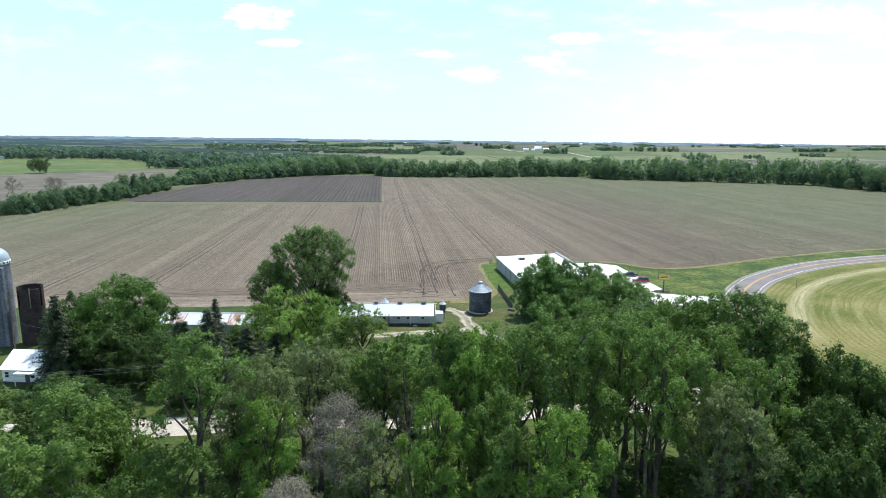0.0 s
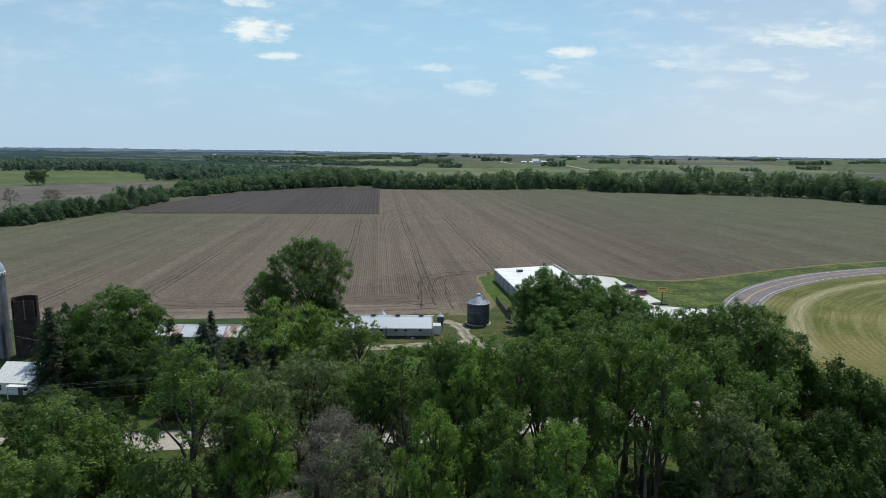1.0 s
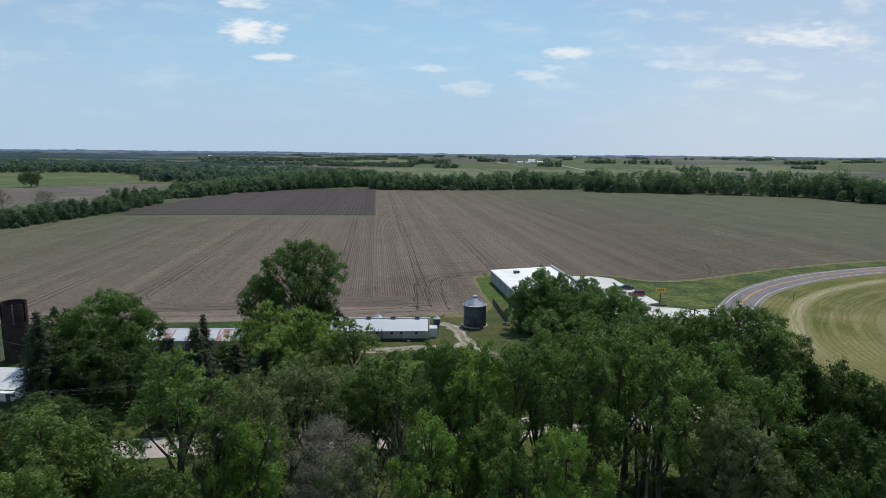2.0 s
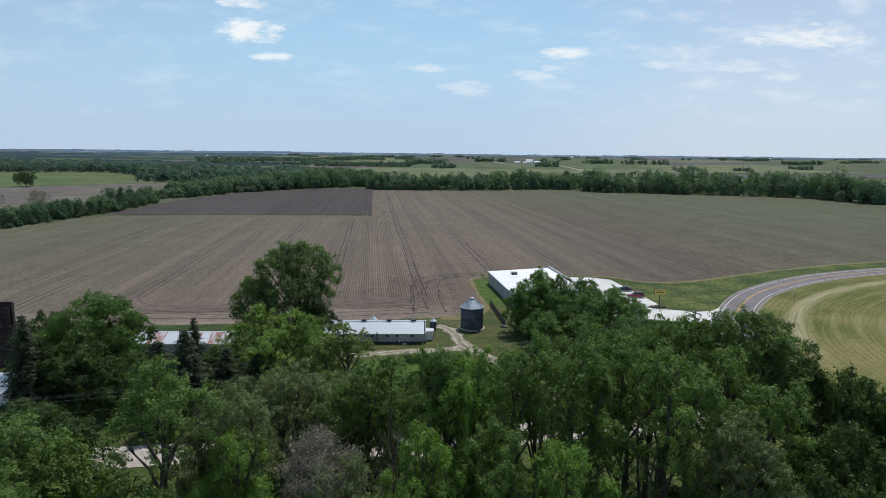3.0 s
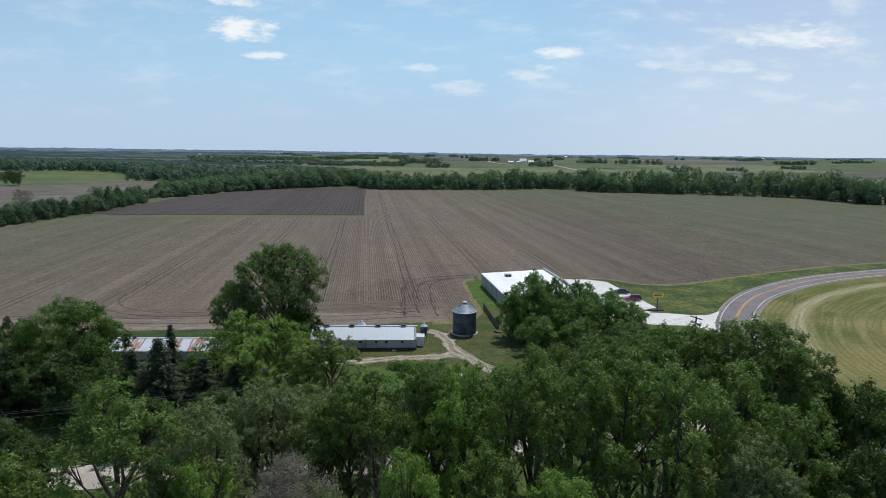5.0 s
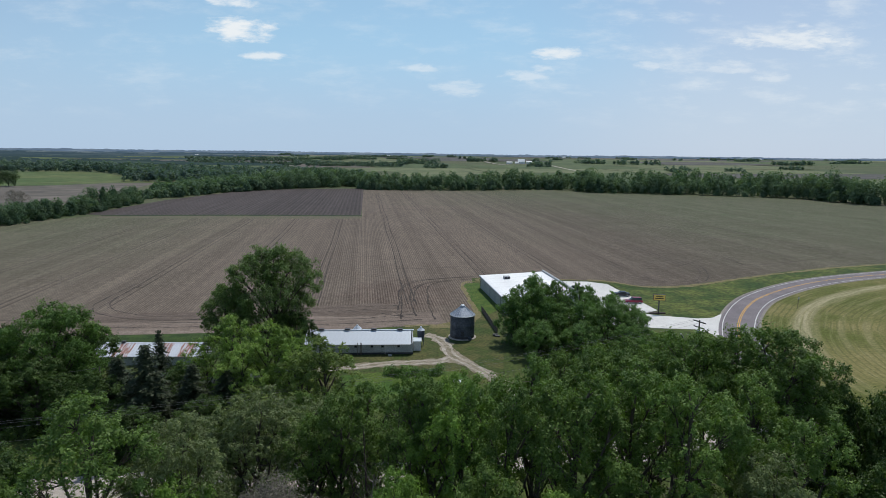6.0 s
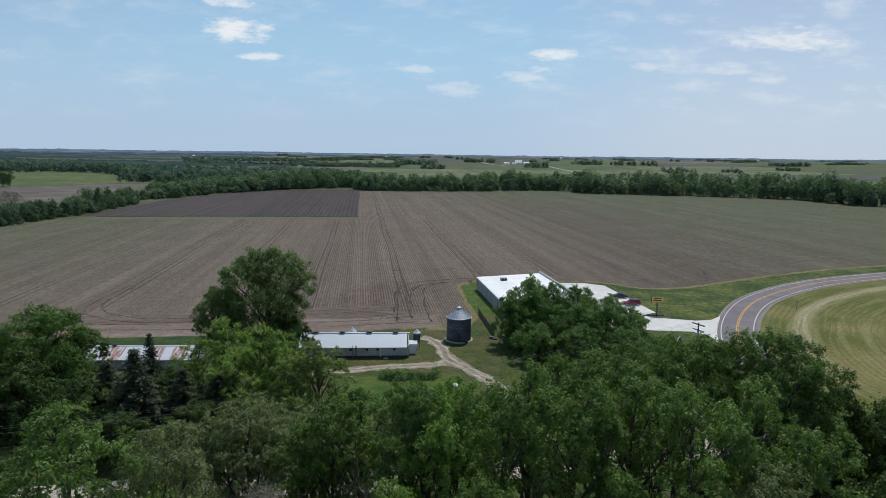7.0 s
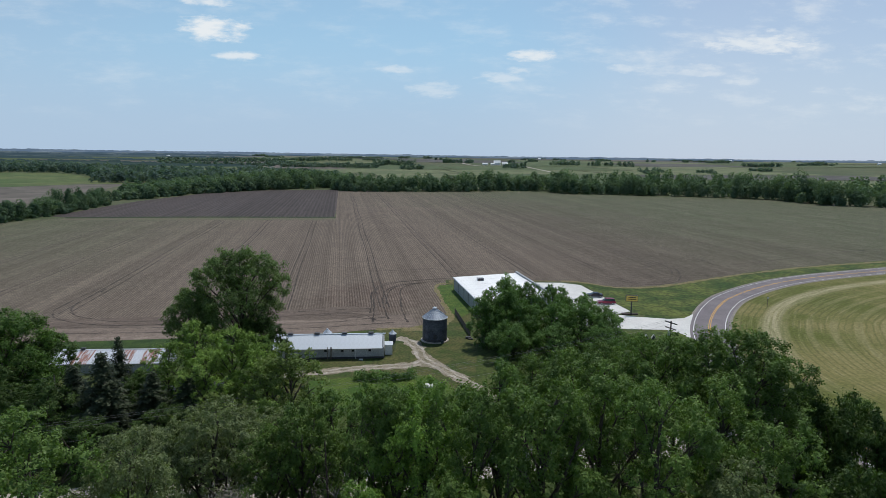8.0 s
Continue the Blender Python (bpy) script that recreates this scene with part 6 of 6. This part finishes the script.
part("print_bar", boxes((-0.95, -0.23, 4.68, 0.95, -0.216, 4.88)), SIGN_BLACK, cabinet, "black bar of print")
part("print_bar", boxes((-1.12, -0.23, 4.2, 1.12, -0.216, 4.4)), SIGN_BLACK, cabinet, "black bar of print")


# ---- vehicles ----
def vehicle(name, m, label, category, paint, roof, length, wagon):
    """A parked car: side outline swept across with tucked-in glasshouse, wheels, lamps."""
    v = thing(name, m, label, category)
    h, w = length / 2, 0.9
    tail = -h + (0.08 if wagon else 0.9)
    low = [(-h, 0.35), (h, 0.35), (h, 0.72), (h - 0.15, 0.86), (0.85, 0.98), (-h + 0.08, 1.0), (-h, 0.8)]
    part("body", bevelled(low, w), paint, v)
    cab = [(1.15, 0.96), (0.35, roof - 0.05), (0.2, roof), (tail + 0.45, roof), (tail + 0.25, roof - 0.06), (tail, 0.98)]
    part("windows", bevelled(cab, w - 0.1, 0.14), GLASS, v, "dark glass")
    top = [(0.42, roof - 0.03), (0.2, roof + 0.03), (tail + 0.5, roof + 0.03), (tail + 0.3, roof - 0.03)]
    part("roof", bevelled(top, w - 0.2, 0.05), paint, v)
    for x in (-h + 0.85, h - 0.85):
        for side in (-1, 1):
            wheel = part("wheel", lathe([(0.21, 0.0), (0.31, 0.0), (0.34, 0.04), (0.34, 0.18), (0.31, 0.22), (0.21, 0.22)], 20), TYRE, v)
            wheel.matrix_basis = pose(x, side * 0.83 + 0.11, 0.34, 90)
            rim = part("rim", lathe([(0.0, 0.03), (0.21, 0.02), (0.21, 0.2), (0.0, 0.19)], 14), RIM, wheel)
    for side in (-0.62, 0.62):
        part("headlight", boxes((h - 0.12, side - 0.2, 0.62, h + 0.02, side + 0.2, 0.76)), LAMP_CLEAR, v)
        part("tail_light", boxes((-h - 0.02, side - 0.16, 0.7, -h + 0.1, side + 0.16, 0.92)), LAMP_RED, v)
    part("bumper", boxes((h - 0.05, -0.8, 0.38, h + 0.06, 0.8, 0.55), bevel=0.03), TRIM, v)
    part("bumper", boxes((-h - 0.06, -0.8, 0.38, -h + 0.05, 0.8, 0.55), bevel=0.03), TRIM, v)
    for side in (-1, 1):
        part("mirror", boxes((0.75, side * 0.92 - 0.08, 0.98, 0.9, side * 0.92 + 0.08, 1.12), bevel=0.02), paint, v)


def bevelled(outline, w, tuck=0.0):
    """A car body: side outline in x and z, mirrored, its upper points tucked inwards."""
    bm = bmesh.new()
    top, bottom = max(z for _, z in outline), min(z for _, z in outline)
    rows = []
    for y in (-1, 1):
        rows.append([bm.verts.new((x, y * (w - tuck * (z - bottom) / max(0.01, top - bottom)), z)) for x, z in outline])
    k = len(outline)
    bm.faces.new(rows[0]), bm.faces.new(rows[1][::-1])
    for i in range(k):
        bm.faces.new((rows[0][(i + 1) % k], rows[0][i], rows[1][i], rows[1][(i + 1) % k]))
    bmesh.ops.recalc_face_normals(bm, faces=bm.faces)
    bmesh.ops.bevel(bm, geom=list(bm.edges), offset=0.05, segments=2, affect="EDGES")
    return bm


vehicle("sedan", pose(55.0, 191.3, 0.1, 0, 0, 176), "dark blue-black sedan parked in the car park", "car", PAINT_BLACK, 1.43, 4.7, False)
vehicle("estate_car", pose(55.9, 182.6, 0.1, 0, 0, 176), "maroon red minivan parked in the car park", "car", PAINT_RED, 1.72, 4.9, True)
vehicle("utility_car", pose(41.6, 196.6, 0.1, 0, 0, 172), "black utility vehicle parked by the store front", "car", PAINT_BLACK, 1.78, 4.8, True)


# ---- poles, wires, posts ----
def power_pole(x, y, h, turn):
    p = thing("utility_pole", pose(x, y, 0, 0, 0, turn), "weathered wooden utility pole with crossarms", "utility pole")
    pipe("mast", [(0, 0, -0.1), (0, 0, h)], [0.2, 0.14], FENCE_WOOD, p, 10)
    for z, half in ((h - 0.35, 1.55), (h - 1.5, 1.35)):
        arm = part("crossarm", boxes((-0.09, -half, z - 0.1, 0.09, half, z + 0.1), bevel=0.01), FENCE_WOOD, p)
        for y0 in (-half + 0.1, -0.45, 0.45, half - 0.1):
            part("insulator", lathe([(0.05, z + 0.07), (0.06, z + 0.15), (0.03, z + 0.22), (0.0, z + 0.22)], 8, 0, y0), LAMP_CLEAR, arm)
    part("transformer", lathe([(0.0, h - 2.9), (0.25, h - 2.9), (0.25, h - 2.0), (0.0, h - 1.95)], 14, -0.42, 0.0), GALV, p, "grey transformer can")


LINE_TURN = math.degrees(math.atan2(53.6, 118.6))
power_pole(52.6, 130.6, 9.6, LINE_TURN)
power_pole(-66.0, 77.0, 9.6, LINE_TURN)
ux, uy = math.cos(radians(LINE_TURN)), math.sin(radians(LINE_TURN))
for z, off in ((9.5, -1.1), (9.5, 0.4), (9.5, 1.1), (7.6, -0.9)):
    pts = []
    for i in range(25):
        t = i / 24
        pts.append((52.6 - 118.6 * t - uy * off, 130.6 - 53.6 * t + ux * off, z - 2.3 * 4 * t * (1 - t)))
    tagged(pipe("power_line", pts, [0.013] * 25, WIRE, None, 4), "thin power cable strung between utility poles", "cable", "power cables")
yard_pole = thing("yard_pole", pose(-52.4, 104, 0), "plain wooden yard pole beside the spruces", "pole")
pipe("mast", [(0, 0, -0.1), (0, 0, 8.4)], [0.15, 0.1], WOOD, yard_pole, 8)
silo_pole = thing("yard_pole", pose(-84.2, 108.5, 0), "plain wooden yard pole beside the silos", "pole")
pipe("mast", [(0, 0, -0.1), (0, 0, 8.0)], [0.15, 0.1], WOOD, silo_pole, 8)
tagged(pipe("yard_wire", [(-84.2, 108.5, 7.9), (-72, 105, 7.0), (-60, 104, 7.0), (-52.4, 104, 8.2)], [0.02] * 4, WIRE, None, 4), "thin wire strung between yard poles", "cable")
for x, y in ((101.3, 179.6), (75.0, 129.0)):
    mp = thing("marker_post", pose(x, y, 0), "slim grey marker post in the meadow", "post", "marker posts")
    pipe("mast", [(0, 0, 0), (0, 0, 2.9)], [0.07, 0.06], WOOD, mp, 6)
    part("plate", boxes((-0.22, -0.06, 2.45, 0.22, -0.04, 2.95)), GALV, mp)

# culvert ends and yard bits
for x in (55.1, 56.8):
    c = thing("culvert_end", pose(x, 149.6, 0), "flared pale culvert end with a dark throat", "culvert", "culvert ends")
    upright = pose(0, 0, 0.34, 90) @ pose(0, 0, 0, 0, 0, 90)
    part("flared_rim", lathe([(0.74, 0.0), (0.86, 0.0), (0.86, 0.5), (0.74, 0.5), (0.74, 0.0)], 3), CONCRETE, c).matrix_basis = upright
    # a flat dark sheet imitates the shade inside the pipe
    part("dark_throat", lathe([(0.0, 0.3), (0.74, 0.3)], 3), TRIM, c, "dark sheet for the shade inside the pipe").matrix_basis = upright
slab = part("concrete_slab", boxes((3.1, 119.6, 0.0, 4.9, 121.2, 0.35), bevel=0.03), CONCRETE)
tagged(slab, "old pale concrete slab in the grass", "slab")
crate = part("loose_boards", boxes((-10.0, 134.6, 0.05, -9.2, 135.1, 0.2), (-9.9, 134.5, 0.2, -9.4, 134.9, 0.3)), WALL_WHITE)
tagged(crate, "pale boards lying in front of the shed", "boards")
junk = part("junk_pile", boxes((13.0, 149.2, 0.0, 14.2, 150.0, 0.5), (13.5, 148.6, 0.0, 14.6, 149.4, 0.35), bevel=0.05), TRIM)
tagged(junk, "dark heap of scrap beside the fence", "scrap")

# ---- far farmstead ----
def far_building(x, y, w, d, h, roof, mat, wall, name, label, category):
    z = hills(x, y)
    b = thing(name, pose(x, y, z + 0.6, 0, 0, rng.uniform(-15, 15)), label, category)
    part("wall", boxes((-w / 2, -d / 2, -1.0, w / 2, d / 2, h)), wall, b)
    bm = bmesh.new()
    pts = [(-d / 2 - 0.5, h), (0, h + roof), (d / 2 + 0.5, h)]
    lo = [bm.verts.new((-w / 2 - 0.4, y0, z0)) for y0, z0 in pts]
    hi = [bm.verts.new((w / 2 + 0.4, y0, z0)) for y0, z0 in pts]
    bm.faces.new(lo), bm.faces.new(hi[::-1])
    for i in range(3):
        bm.faces.new((lo[i], hi[i], hi[(i + 1) % 3], lo[(i + 1) % 3]))
    bmesh.ops.recalc_face_normals(bm, faces=bm.faces)
    part("roof", bm, mat, b)
    for k in range(3):
        part("window", boxes((-w / 4 + k * w / 4 - 0.6, -d / 2 - 0.06, h * 0.4, -w / 4 + k * w / 4 + 0.6, -d / 2 - 0.02, h * 0.7)), GLASS, b)


far_building(276, 2200, 24, 16, 7, 9, ROOF_STORE, WALL_WHITE, "far_barn", "white gabled barn on the far hill", "barn")
far_building(234, 2205, 20, 10, 4, 3, ROOF_STORE, WALL_WHITE, "far_shed", "long white shed on the far hill", "shed")
far_building(258, 2190, 12, 9, 4, 3, ROOF_STORE, WALL_WHITE, "far_shed", "small white shed beside the far barn", "shed")
far_building(306, 2215, 20, 10, 5, 4, ROOF_STORE, WALL_WHITE, "far_shed", "white shed on the far hill", "shed")
for x, y in ((-2480, 3300), (-300, 3300), (700, 3600), (1900, 3700), (-1250, 3100), (2300, 3000)):
    far_building(x, y, 16, 10, 5, 4, ROOF_STORE, WALL_WHITE, "far_house", "small white farmhouse far off", "house")
far_building(-868, 1128, 16, 8, 3, 2, ROOF_STORE, WALL_WHITE, "far_shed", "white roofed shed at the wood's edge", "shed")
